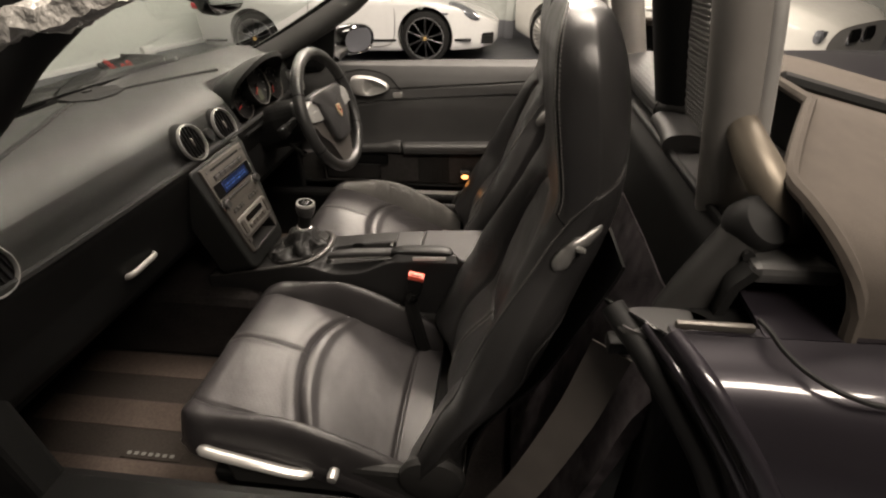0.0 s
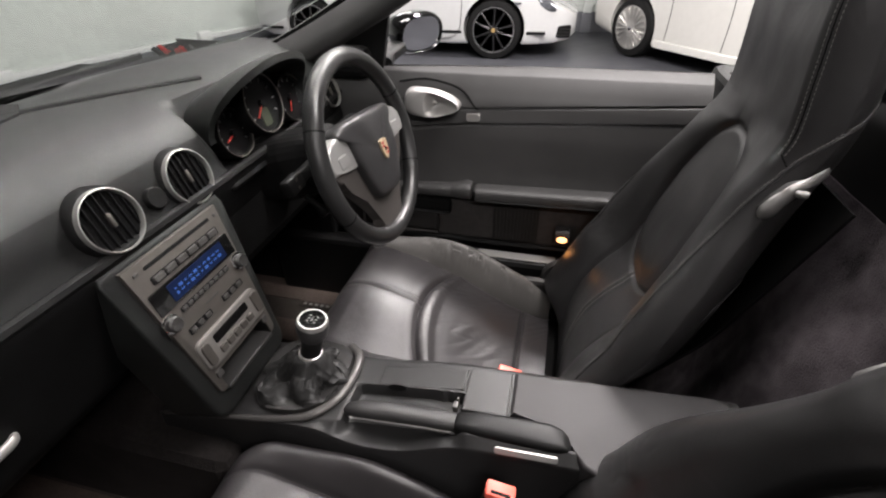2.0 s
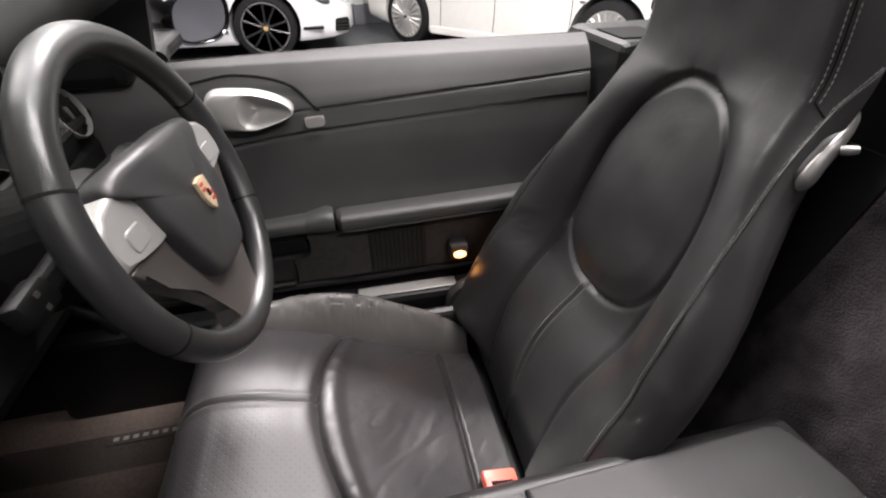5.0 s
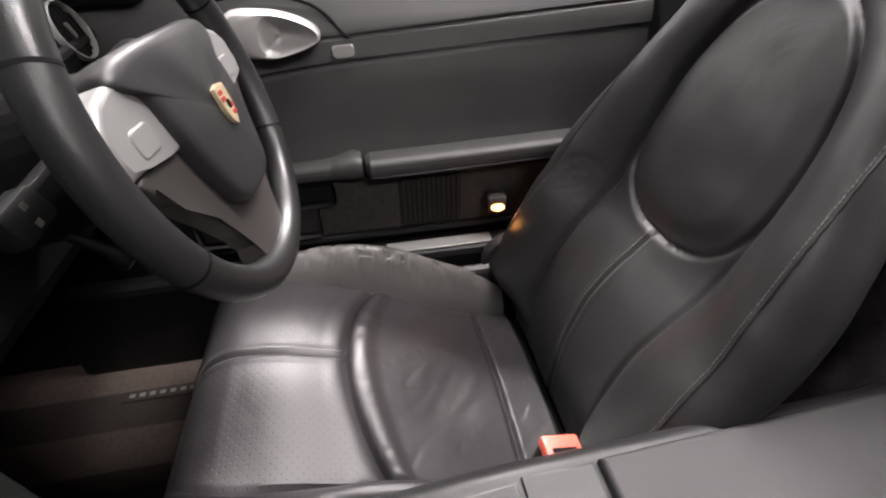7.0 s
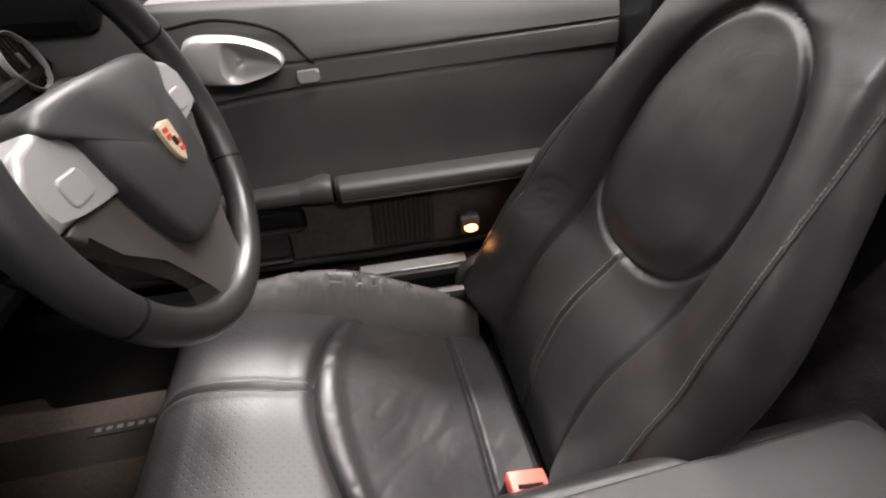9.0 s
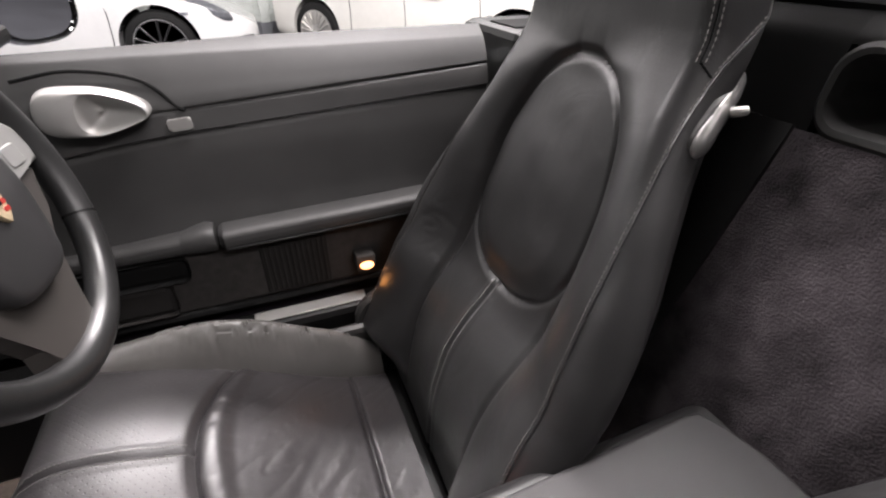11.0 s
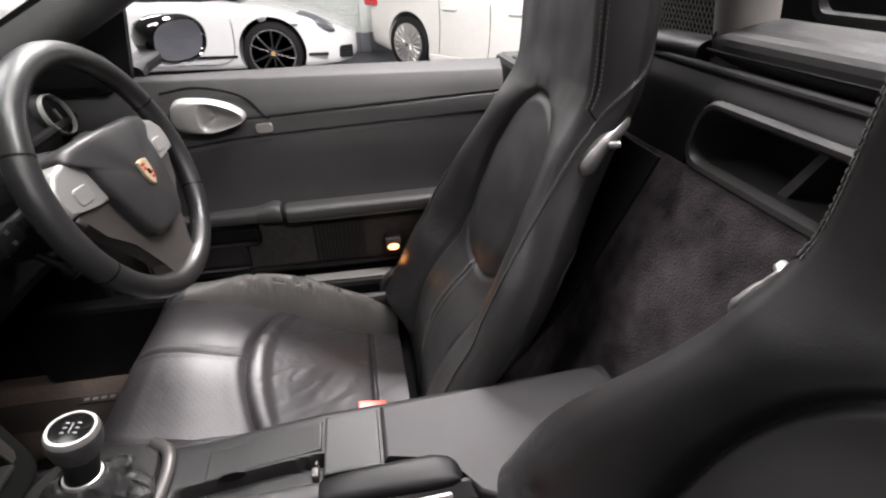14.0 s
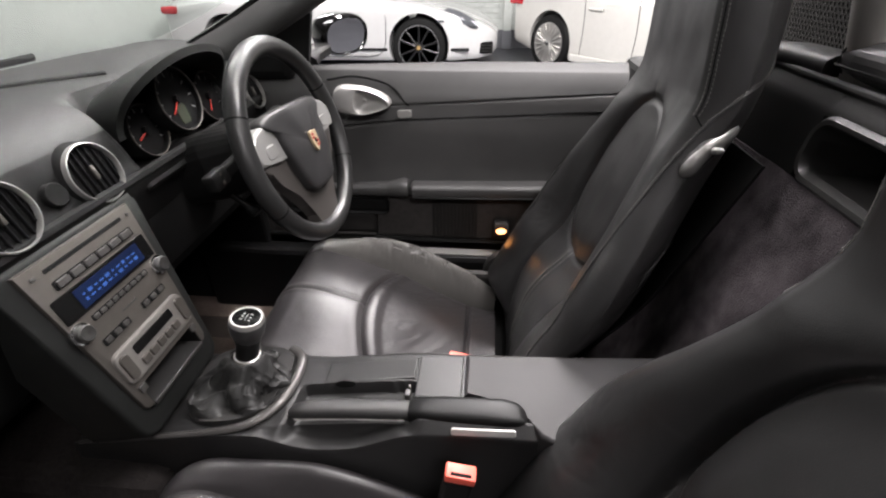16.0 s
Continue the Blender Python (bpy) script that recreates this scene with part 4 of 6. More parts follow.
hz = part("hazard_switch", lathe([(0.016, -0.02), (0.016, 0.003), (0.0145, 0.005), (0, 0.0045)], 28, pose(-0.4945, 0.022, 0.996, 0, 72, 0)), PLASTIC, dash, "round hazard switch")
part("triangle", put(prism([(0.006, 0), (-0.004, 0.006), (-0.004, -0.006)], 0.0044, 0.006, 0, m=pose(-0.4945, 0.022, 0.996, 0, 72, 180)), Matrix.Identity(4)), mat("dull_red", (0.25, 0.03, 0.025), 0.5), hz)

# centre stack: panel frame with x across, y up, z towards the seats
stack = thing("centre_stack", "silver-grey centre stack with radio display and climate controls", "centre stack")
UPV = Vector((-0.065, 0, 0.245)).normalized()
ZV = Vector((0, 1, 0)).cross(UPV)
SM = Matrix.Translation((-0.437, 0.0, 0.8225)) @ Matrix(((0, UPV.x, ZV.x, 0), (1, UPV.y, ZV.y, 0), (0, UPV.z, ZV.z, 0), (0, 0, 0, 1)))
stack_surround = part("surround", prism([(-0.122, 0.143), (-0.122, 0.13), (-0.104, -0.125), (-0.1, -0.14), (-0.09, -0.151), (-0.076, -0.155), (0.068, -0.155), (0.08, -0.151), (0.088, -0.142), (0.092, -0.128), (0.115, 0.13), (0.115, 0.143)], -0.09, 0.0, 0.008, 3, m=SM), DASH, stack)
face = part("face_panel", prism([(-0.098, 0.132), (-0.08, -0.104), (-0.074, -0.112), (0.068, -0.112), (0.074, -0.104), (0.092, 0.132)], 0.0, 0.007, 0.003, m=SM), STACKSILVER, stack, "warm silver radio and climate panel")


def on_stack(name, w, h, cx, cy, z0, z1, material, parent, r=0.002, label="", bevel=0.001):
    return part(name, prism(rounded(w, h, min(r, h / 2.1, w / 2.1), 4, cx, cy), z0, z1, bevel, 2, m=SM), material, parent, label)


on_stack("disc_slot", 0.135, 0.006, 0.0, 0.119, 0.006, 0.0075, DARK, face)
on_stack("eject_button", 0.008, 0.005, -0.082, 0.119, 0.006, 0.009, BUTTON, face)
on_stack("indicator", 0.006, 0.005, 0.080, 0.119, 0.006, 0.009, BUTTON, face)
on_stack("button_gap", 0.139, 0.0125, 0.001, 0.098, 0.0068, 0.0078, DARK, face, 0.002, bevel=0)
on_stack("button_gap", 0.108, 0.0085, -0.003, 0.0385, 0.0068, 0.0078, DARK, face, 0.002, bevel=0)
for sx in (-1, 1):
    on_stack("button_gap", 0.05, 0.0105, sx * 0.0385 - 0.003, 0.004, 0.0068, 0.0078, DARK, face, 0.002, bevel=0)
for k in range(6):
    on_stack("preset_button", 0.0185, 0.0095, -0.055 + 0.0225 * k, 0.098, 0.006, 0.0105, BUTTON, face)
win = on_stack("display_window", 0.168, 0.036, -0.003, 0.068, 0.006, 0.0085, GLOSSBLACK, face, 0.003, "radio display lit blue")
BLUE = glow("display_blue", (0.004, 0.011, 0.045), 0.07)
CHARS = glow("display_marks", (0.05, 0.13, 0.4), 0.11)
on_stack("screen", 0.118, 0.027, 0.002, 0.068, 0.0083, 0.0092, BLUE, win, 0.001, bevel=0)
for k, wd in enumerate((0.004, 0.007, 0.005, 0.007, 0.007, 0.004, 0.007, 0.005, 0.007, 0.007)):
    for row in (0.0635, 0.071):
        on_stack("mark", wd, 0.0022 if (k + int(row * 1000)) % 3 else 0.0045, -0.046 + 0.0104 * k, row, 0.0091, 0.0096, CHARS, win, 0.0008, bevel=0)
for sx in (-1, 1):
    kn = part("knob", lathe([(0.0115, 0.005), (0.0115, 0.017), (0.0095, 0.0195), (0, 0.0185)], 28, SM @ Matrix.Translation((sx * 0.078 - 0.003, 0.034, 0))), GREYPLASTIC, face, "ribbed rotary knob")
    part("knob_ring", lathe([(0.0145, 0.005), (0.0145, 0.009), (0.0115, 0.01)], 28, SM @ Matrix.Translation((sx * 0.078 - 0.003, 0.034, 0)), False), CHROME, kn)
for k in range(9):
    on_stack("small_button", 0.0095, 0.006, -0.05 + 0.0118 * k, 0.0385, 0.006, 0.0095, BUTTON, face)
on_stack("caption", 0.03, 0.0025, -0.003, 0.019, 0.0066, 0.0074, BUTTON, face, 0.0008, bevel=0)
for sx in (-1, 1):
    for k in range(3):
        on_stack("small_button", 0.0105, 0.0075, sx * (0.022 + 0.0165 * k) - 0.003, 0.004, 0.006, 0.0098, BUTTON, face)
hv = on_stack("climate_unit", 0.148, 0.052, -0.003, -0.041, 0.005, 0.0125, CLIMSILVER, face, 0.012, "silver climate control unit", 0.003)
on_stack("climate_display", 0.084, 0.0145, -0.003, -0.031, 0.0122, 0.0132, GLOSSBLACK, hv, 0.003, bevel=0)
for k in range(5):
    on_stack("climate_button", 0.0135, 0.012, -0.038 + 0.0175 * k, -0.0515, 0.0122, 0.0165, STACKSILVER, hv)
for sx in (-1, 1):
    on_stack("rocker", 0.015, 0.038, sx * 0.062 - 0.003, -0.041, 0.0122, 0.0165, STACKSILVER, hv, 0.006)
    on_stack("square_button", 0.0125, 0.0115, sx * 0.062 - 0.003, -0.08, 0.006, 0.01, BUTTON, face)
# open storage slot let into the lower panel
slot = part("storage_slot", prism(rounded(0.126, 0.036, 0.006, 4, -0.003, -0.094), -0.06, -0.056, 0.001, m=SM), DARK, stack, "open dark storage slot")
for sx in (-1, 1):
    part("slot_side", put(box(-0.002, 0.002, -0.022, 0.017, -0.06, 0.005, 0.001), SM @ Matrix.Translation((-0.003 + sx * 0.064, -0.094, 0))), PLASTIC, slot)
part("slot_roof", put(box(-0.063, 0.063, -0.0015, 0.0015, -0.06, 0.005, 0.0005), SM @ Matrix.Translation((-0.003, -0.0755, 0))), PLASTIC, slot)
part("slot_floor", put(box(-0.062, 0.062, -0.004, 0.004, -0.06, 0.009, 0.003), SM @ Matrix.Translation((-0.003, -0.112, 0)) @ pose(0, 0, 0, 10, 0, 0)), GREYPLASTIC, slot)
cut(face, [link_bm("cutter", prism(rounded(0.126, 0.04, 0.007, 4, -0.003, -0.096), -0.02, 0.03, 0, m=SM), DARK)])
cut(stack_surround, [link_bm("cutter", prism(rounded(0.126, 0.04, 0.007, 4, -0.003, -0.096), -0.058, 0.03, 0, m=SM), DARK)])

# instrument hood and dials
cl = thing("instrument_cluster", "arched instrument hood with round dials and red needles", "instrument cluster")
HY = 0.325


def hood(u, v):
    """Arch over the dials: u along the arch, v from the screen side to the lip."""
    a = math.pi * (1.03 - 1.13 * u)
    x = -0.60 + 0.145 * v - 0.04 * (1 - math.sin(max(0, min(math.pi, a)))) * v
    ry = 0.163 + 0.018 * v if math.cos(a) > 0 else 0.132 + 0.016 * v
    rz = 0.05 + 0.056 * math.sin(v * math.pi * 0.5)
    return Vector((x - 0.02 * abs(math.cos(a)) ** 3, HY + 0.008 + ry * math.cos(a) * 1.03, 1.008 + 0.012 * v + rz * max(-0.3, math.sin(a)) ** (1.0 if math.sin(a) < 0 else 0.8) if math.sin(a) > 0 else 1.008 + 0.012 * v + rz * math.sin(a)))


part("hood", sheet(hood, 60, 24, 0.013), DASH, cl)
part("binnacle_back", box(-0.6, -0.55, HY - 0.12, HY + 0.15, 0.93, 1.06, 0.02), DARK, cl)
part("binnacle_floor", box(-0.60, -0.475, HY - 0.17, HY + 0.17, 0.935, 0.955, 0.01), PLASTIC, cl)
DIAL = mat("dial_black", (0.003, 0.003, 0.0032), 0.6, spec=0.15, var=0.1)
WHITEMARK = mat("dial_white", (0.2, 0.2, 0.195), 0.5, var=0.03)
NEEDLE = mat("needle_red", (0.3, 0.022, 0.016), 0.4, var=0.05)
for dx, dy, r, dz, na in ((-0.53, -0.065, 0.043, -0.016, -70), (-0.512, 0.014, 0.055, 0.017, -52), (-0.525, 0.137, 0.048, -0.008, -30)):
    m = pose(dx, HY + dy, 1.018 + dz, 0, 76, 0)
    d = part("dial", lathe([(r, -0.02), (r, 0.0), (0, 0.0)], 44, m), DIAL, cl, "round black dial with white marks")
    part("bezel", lathe([(r * 0.98, 0), (r * 0.985, 0.008), (r * 1.02, 0.010), (r * 1.06, 0.002), (r * 1.06, -0.02)], 44, m, False), PLASTIC, d)
    part("trim_ring", lathe([(r * 0.985, 0.0088), (r * 1.0, 0.0105), (r * 1.02, 0.0108), (r * 1.035, 0.009)], 44, m, False), STACKSILVER, d)
    for k in range(9):
        a = radians(-30 + 30 * k)
        part("mark", put(box(r * 0.72, r * 0.88, -0.0011, 0.0011, 0.0002, 0.0012, 0), m @ pose(0, 0, 0, 0, 0, 90 + math.degrees(a))), WHITEMARK, d)
    part("needle", put(box(-0.008, r * 0.62, -0.0013, 0.0013, 0.003, 0.005, 0.0005), m @ pose(0, 0, 0, 0, 0, na)), NEEDLE, d)
    part("needle_cap", lathe([(0.008, 0.0), (0.007, 0.007), (0, 0.0075)], 20, m), DIAL, d)
    if r > 0.05:
        part("trip_display", put(prism(rounded(0.034, 0.026, 0.006), 0.0004, 0.0014, 0, m=pose(0.026, 0, 0)), m), glow("trip_green", (0.06, 0.07, 0.048), 0.1), d, "pale green trip display")

# ---- steering wheel ----
wheel_thing = thing("steering_wheel", "black leather three-spoke steering wheel with silver spoke inserts", "steering wheel")
TILTW = radians(16)
UPW = Vector((-math.sin(TILTW), 0, math.cos(TILTW)))
NW = Vector((math.cos(TILTW), 0, math.sin(TILTW)))
WM = Matrix.Translation((-0.285, 0.318, 0.969)) @ pose(0, 0, 0, 0, 0, -3) @ Matrix(((0, UPW.x, NW.x, 0), (1, UPW.y, NW.y, 0), (0, UPW.z, NW.z, 0), (0, 0, 0, 1))) @ pose(0, 0, 0, 0, 0, -3)
RIMR = 0.1645


def arc(a0, a1, n, r=RIMR, z=0.0):
    return [WM @ Vector((r * math.cos(radians(a0 + (a1 - a0) * i / (n - 1))), r * math.sin(radians(a0 + (a1 - a0) * i / (n - 1))), z)) for i in range(n)]


RIMSMOOTH = leather("rim_smooth_hide", (0.012, 0.012, 0.012), 0.33, 0.1)
RIMPERF = leather("rim_hide", (0.010, 0.010, 0.010), 0.42, 0.2)
PADSKIN = mat("airbag_skin", (0.02, 0.0195, 0.020), 0.42, var=0.12, bump=0.3, bscale=800, kind="voronoi", bdist=0.0004)
SPOKESILVER = mat("spoke_silver", (0.3, 0.297, 0.288), 0.33, metal=0.5, var=0.05, vscale=50)
LOWSPOKE = mat("dull_brown_grey", (0.05, 0.045, 0.042), 0.42, metal=0.3, var=0.1)
axis = WM.to_3x3() @ Vector((0, 0, 1))
for a0, a1, mm in ((27, 153, RIMSMOOTH), (153, 207, RIMPERF), (207, 333, RIMSMOOTH), (333, 387, RIMPERF)):
    part("rim", tube(arc(a0, a1, 60), 0.0165, 16, wide=1.0, side=axis), mm, wheel_thing)
for a in (27, 153, 207, 333):
    part("rim_seam", tube(arc(a - 0.5, a + 0.5, 3), 0.0169, 16, side=axis), DARK, wheel_thing)
pad_half = [(0.0, 0.068), (0.045, 0.068), (0.085, 0.065), (0.101, 0.060), (0.106, 0.052), (0.099, 0.045), (0.086, 0.039), (0.079, 0.028), (0.075, 0.005), (0.068, -0.025), (0.056, -0.058), (0.046, -0.077), (0.03, -0.085), (0.0, -0.087)]
pad_poly = [(-a, b) for a, b in pad_half[::-1]] + pad_half[1:-1]
pp = [(p.x, p.y) for p in spline([(a, b, 0) for a, b in pad_poly + pad_poly[:1]], 81)][:-1]


def pad_ring(f, z):
    """Ring of the pad; the upper corners sweep back towards the rim."""
    return [WM @ Vector((x * f, -0.008 + (y + 0.008) * f, z - 0.010 * f * ease((abs(x) - 0.03) / 0.08) * ease((y + 0.02) / 0.08))) for x, y in pp]


hub = part("airbag_pad", loft([pad_ring(f, z) for f, z in ((0.97, -0.012), (0.995, 0.006), (1.0, 0.011), (0.992, 0.0155), (0.975, 0.0185), (0.94, 0.0208), (0.88, 0.0222), (0.7, 0.0245), (0.4, 0.0268), (0.05, 0.0278))]), PADSKIN, wheel_thing, "smooth grey-black airbag pad")
part("hub_back", lathe([(0.05, -0.075), (0.07, -0.02), (0.062, 0.0), (0, 0.0)], 28, WM), PLASTIC, wheel_thing)
# plain shield badge
BADGE = mat("badge_gold", (0.5, 0.4, 0.26), 0.4, metal=0.4, var=0.25, vscale=260)
shield = [(-0.0125, 0.016), (0.0, 0.018), (0.0125, 0.016), (0.0125, 0.0), (0.008, -0.012), (0.0, -0.0185), (-0.008, -0.012), (-0.0125, 0.0)]
bd = part("badge", prism([(x * 0.95, y * 1.05) for x, y in shield], 0.0275, 0.032, 0.0012, m=WM @ Matrix.Translation((0, -0.004, 0))), BADGE, wheel_thing, "small gold and red shield badge")
for bx, by in ((-0.006, 0.0115), (-0.006, 0.0055), (0.006, -0.002), (0.005, -0.0085)):
    part("red_field", prism(rounded(0.0085, 0.004, 0.001, 2, bx * 0.9, by * 1.0 - 0.004), 0.0315, 0.0327, 0, m=WM), NEEDLE, bd)
part("black_field", prism(rounded(0.006, 0.008, 0.002, 3, 0, -0.004), 0.0315, 0.0331, 0, m=WM), DARK, bd)
for s in (-1, 1):
    sp = [(s * 0.06, 0.045), (s * 0.09, 0.05), (s * 0.11, 0.053), (s * 0.13, 0.047), (s * 0.145, 0.034), (s * 0.149, 0.012), (s * 0.145, -0.004), (s * 0.12, -0.004), (s * 0.09, -0.008), (s * 0.06, -0.012)]
    if s < 0:
        sp = sp[::-1]
    q = part("spoke", prism(sp, -0.016, 0.008, 0.006, 3, m=WM), SPOKESILVER, wheel_thing, "satin silver spoke insert")
    part("spoke_back", prism([(x * 1.0, y - 0.004) for x, y in sp], -0.03, -0.014, 0.002, m=WM), PLASTIC, wheel_thing)
    part("dimple", prism(rounded(0.03, 0.022, 0.006, 4, s * 0.108, 0.012), 0.007, 0.0095, 0.0018, m=WM), SPOKESILVER, q)
low_half = [(0.0, -0.158), (0.03, -0.156), (0.046, -0.15), (0.04, -0.128), (0.05, -0.108), (0.075, -0.075), (0.105, -0.04), (0.128, -0.022), (0.138, -0.008), (0.12, -0.002), (0.06, -0.004)]
low_poly = low_half + [(-a, b) for a, b in low_half[:0:-1]]
part("lower_spoke", prism(low_poly, -0.024, 0.002, 0.006, 3, m=WM), LOWSPOKE, wheel_thing, "dull grey-brown lower spoke")
col = thing("steering_column", "black plastic steering column with stalks and key barrel", "steering column")
part("shroud", put(loft([[(x, y, z) for x, y in oval(w, h, 28, 3.2)] for z, w, h in ((-0.26, 0.13, 0.12), (-0.16, 0.135, 0.13), (-0.09, 0.12, 0.12), (-0.07, 0.10, 0.10))]), WM), PLASTIC, col)
for s in (-1, 1):
    st = part("stalk", put(box(-0.045, 0.045, -0.012, 0.012, -0.009, 0.009, 0.006), WM @ pose(s * 0.105, 0.002, -0.088, 0, 0, s * -8)), PLASTIC, col)
    part("stalk_tip", put(box(-0.022, 0.022, -0.015, 0.015, -0.011, 0.011, 0.006), WM @ pose(s * 0.138, -0.002, -0.086, 0, 0, s * -8)), PLASTIC, st)
    for k in (-1, 1):
        part("mark", put(box(-0.003, 0.003, -0.0025, 0.0025, 0.0105, 0.0113, 0), WM @ pose(s * 0.138, -0.002 + 0.007 * k, -0.086, 0, 0, s * -8)), STACKSILVER, st)
part("adjust_lever", tube(spline([(-0.41, 0.27, 0.88), (-0.39, 0.265, 0.868), (-0.375, 0.262, 0.858), (-0.365, 0.26, 0.850)], 8), [0.006] * 4 + [0.009, 0.012, 0.012, 0.009], 10), PLASTIC, col)
part("knee_panel", box(-0.62, -0.50, 0.13, 0.69, 0.76, 0.95, 0.03), DASHSHADE, dash)

# ---- centre console ----
console = thing("centre_console", "black centre console with gear gaiter, armrest lid and tray", "centre console")
TOPZ = [(-0.55, 0.628), (-0.5, 0.64), (-0.38, 0.666), (-0.25, 0.682), (-0.05, 0.712), (0.03, 0.714), (0.35, 0.728)]
CUTZ = [(-0.55, 0.633), (-0.37, 0.668), (-0.29, 0.681), (-0.25, 0.683), (-0.225, 0.673), (-0.205, 0.666), (-0.175, 0.663), (-0.13, 0.669), (-0.11, 0.675), (-0.078, 0.691), (-0.045, 0.708), (-0.015, 0.714), (0.02, 0.717), (0.36, 0.722)]


def console_ring(x):
    """Upright side up to a moulded edge, a hollow for the fingers, the well of the handbrake, then the flat top."""
    zt = smooth_table(TOPZ, x, 0.03)
    zc = smooth_table(CUTZ, x, 0.012)
    wl, wr = -0.084, 0.082 + 0.03 * max(0, -x - 0.2) / 0.3
    well = ease((x + 0.222) / 0.014) * ease((-0.03 - x) / 0.012)
    hollow = ease((x + 0.23) / 0.03) * ease((-0.02 - x) / 0.07)
    step = ease((x + 0.05) / 0.03) * ease((0.15 - x) / 0.03)
    yi = -0.07 + 0.016 * hollow
    zi = zt - 0.014 * hollow + 0.014 * step
    pts = [(wl - 0.004, 0.40), (wl - 0.002, zc - 0.06), (wl - 0.0005, zc - 0.012), (wl, zc - 0.003)]
    for k in range(15):
        q = k / 14
        pts.append((wl + 0.001 + (yi - wl - 0.001) * q ** (1 - 0.45 * hollow), zc + (zi - zc) * q ** (1 + 1.6 * hollow)))
    for k in range(1, 51):
        q = k / 50
        y = yi + (wr - yi) * q
        drop = 0.022 * (1 - min(1, (wr - y) / 0.022)) ** 2
        pts.append((y, zt + 0.002 - drop - 0.02 * well * ease((0.008 - y) / 0.006) + 0.012 * step * ease((-0.06 - y) / 0.006)))
    pts += [(wr + 0.002, zt - 0.04), (wr + 0.008, 0.40)]
    return [Vector((x, a, b)) for a, b in pts]


part("body", loft([console_ring(-0.55 + 0.91 * i / 220) for i in range(221)]), CONSOLE, console)
lid = [(0.034, 0.055), (0.318, 0.06), (0.334, 0.057), (0.347, 0.03), (0.356, -0.01), (0.356, -0.05), (0.33, -0.088), (0.15, -0.094), (0.134, -0.086), (0.122, -0.06), (0.108, -0.038), (0.086, -0.027), (0.034, -0.026)]
lid = lid[::-1]
lm = Matrix(((1, 0, 0, 0), (0, 1, 0, 0), (0.045, 0, 1, 0), (0, 0, 0, 1)))
part("armrest_lid", prism(lid, 0.696, 0.7262, 0.0055, 3, m=lm), LIDSKIN, console, "grained dark grey padded armrest lid")
part("lid_front_plate", prism([(-0.037, -0.026), (0.030, -0.026), (0.030, 0.055), (-0.037, 0.055)], 0.705, 0.7215, 0.003, m=lm), CONSOLE, console)
part("tray_cover", prism([(-0.183, 0.008), (-0.041, 0.012), (-0.041, 0.053), (-0.183, 0.05)], 0.710, 0.7235, 0.003, m=Matrix(((1, 0, 0, 0), (0, 1, 0, 0), (0.155, 0, 1, 0), (0, 0, 0, 1)))), CONSOLE, console, "flat hinged storage cover")
part("finger_notch", put(prism(oval(0.034, 0.012, 20), 0, 0.002, 0.0005), pose(-0.148, 0.0075, 0.699, 78, -9, 0)), PLASTIC, console)
part("latch", box(-0.05, -0.042, -0.03, -0.018, 0.712, 0.7265, 0.002), BUTTON, console)
part("latch", box(-0.046, -0.043, -0.016, -0.011, 0.712, 0.7275, 0.001), STACKSILVER, console)
# wedge-shaped plate round the gear gaiter, and the bright edge that sweeps round it
plate = [(p.x, p.y) for p in spline([(-0.392, -0.03, 0), (-0.375, -0.048, 0), (-0.348, -0.064, 0), (-0.29, -0.063, 0), (-0.258, -0.043, 0), (-0.244, -0.005, 0), (-0.243, 0.04, 0), (-0.262, 0.074, 0), (-0.34, 0.088, 0), (-0.395, 0.075, 0), (-0.4, 0.0, 0), (-0.392, -0.03, 0)], 61)][:-1]
gm = Matrix(((1, 0, 0, 0), (0, 1, 0, 0), (0.17, 0, 1, 0.062), (0, 0, 0, 1)))
part("gaiter_surround", prism(plate, 0.63, 0.678, 0.006, 3, m=gm), GREYPLASTIC, console, "black wedge-shaped gaiter plate")
part("surround_trim", tube(spline([(-0.262, 0.084, 0.688), (-0.24, 0.066, 0.691), (-0.2315, 0.04, 0.692), (-0.231, 0.0, 0.692), (-0.2385, -0.03, 0.691), (-0.256, -0.054, 0.688), (-0.285, -0.071, 0.6835), (-0.345, -0.079, 0.6735), (-0.45, -0.082, 0.654), (-0.54, -0.083, 0.636)], 90), [0.0062] * 50 + [0.0062 - 0.0001 * i for i in range(40)], 10, wide=1.25), mat("dull_grey_trim", (0.06, 0.057, 0.055), 0.33, metal=0.4), console, "dull silver edge trim")

gear = thing("gear_lever", "gear lever with round black knob, silver ring and creased gaiter", "gear lever")


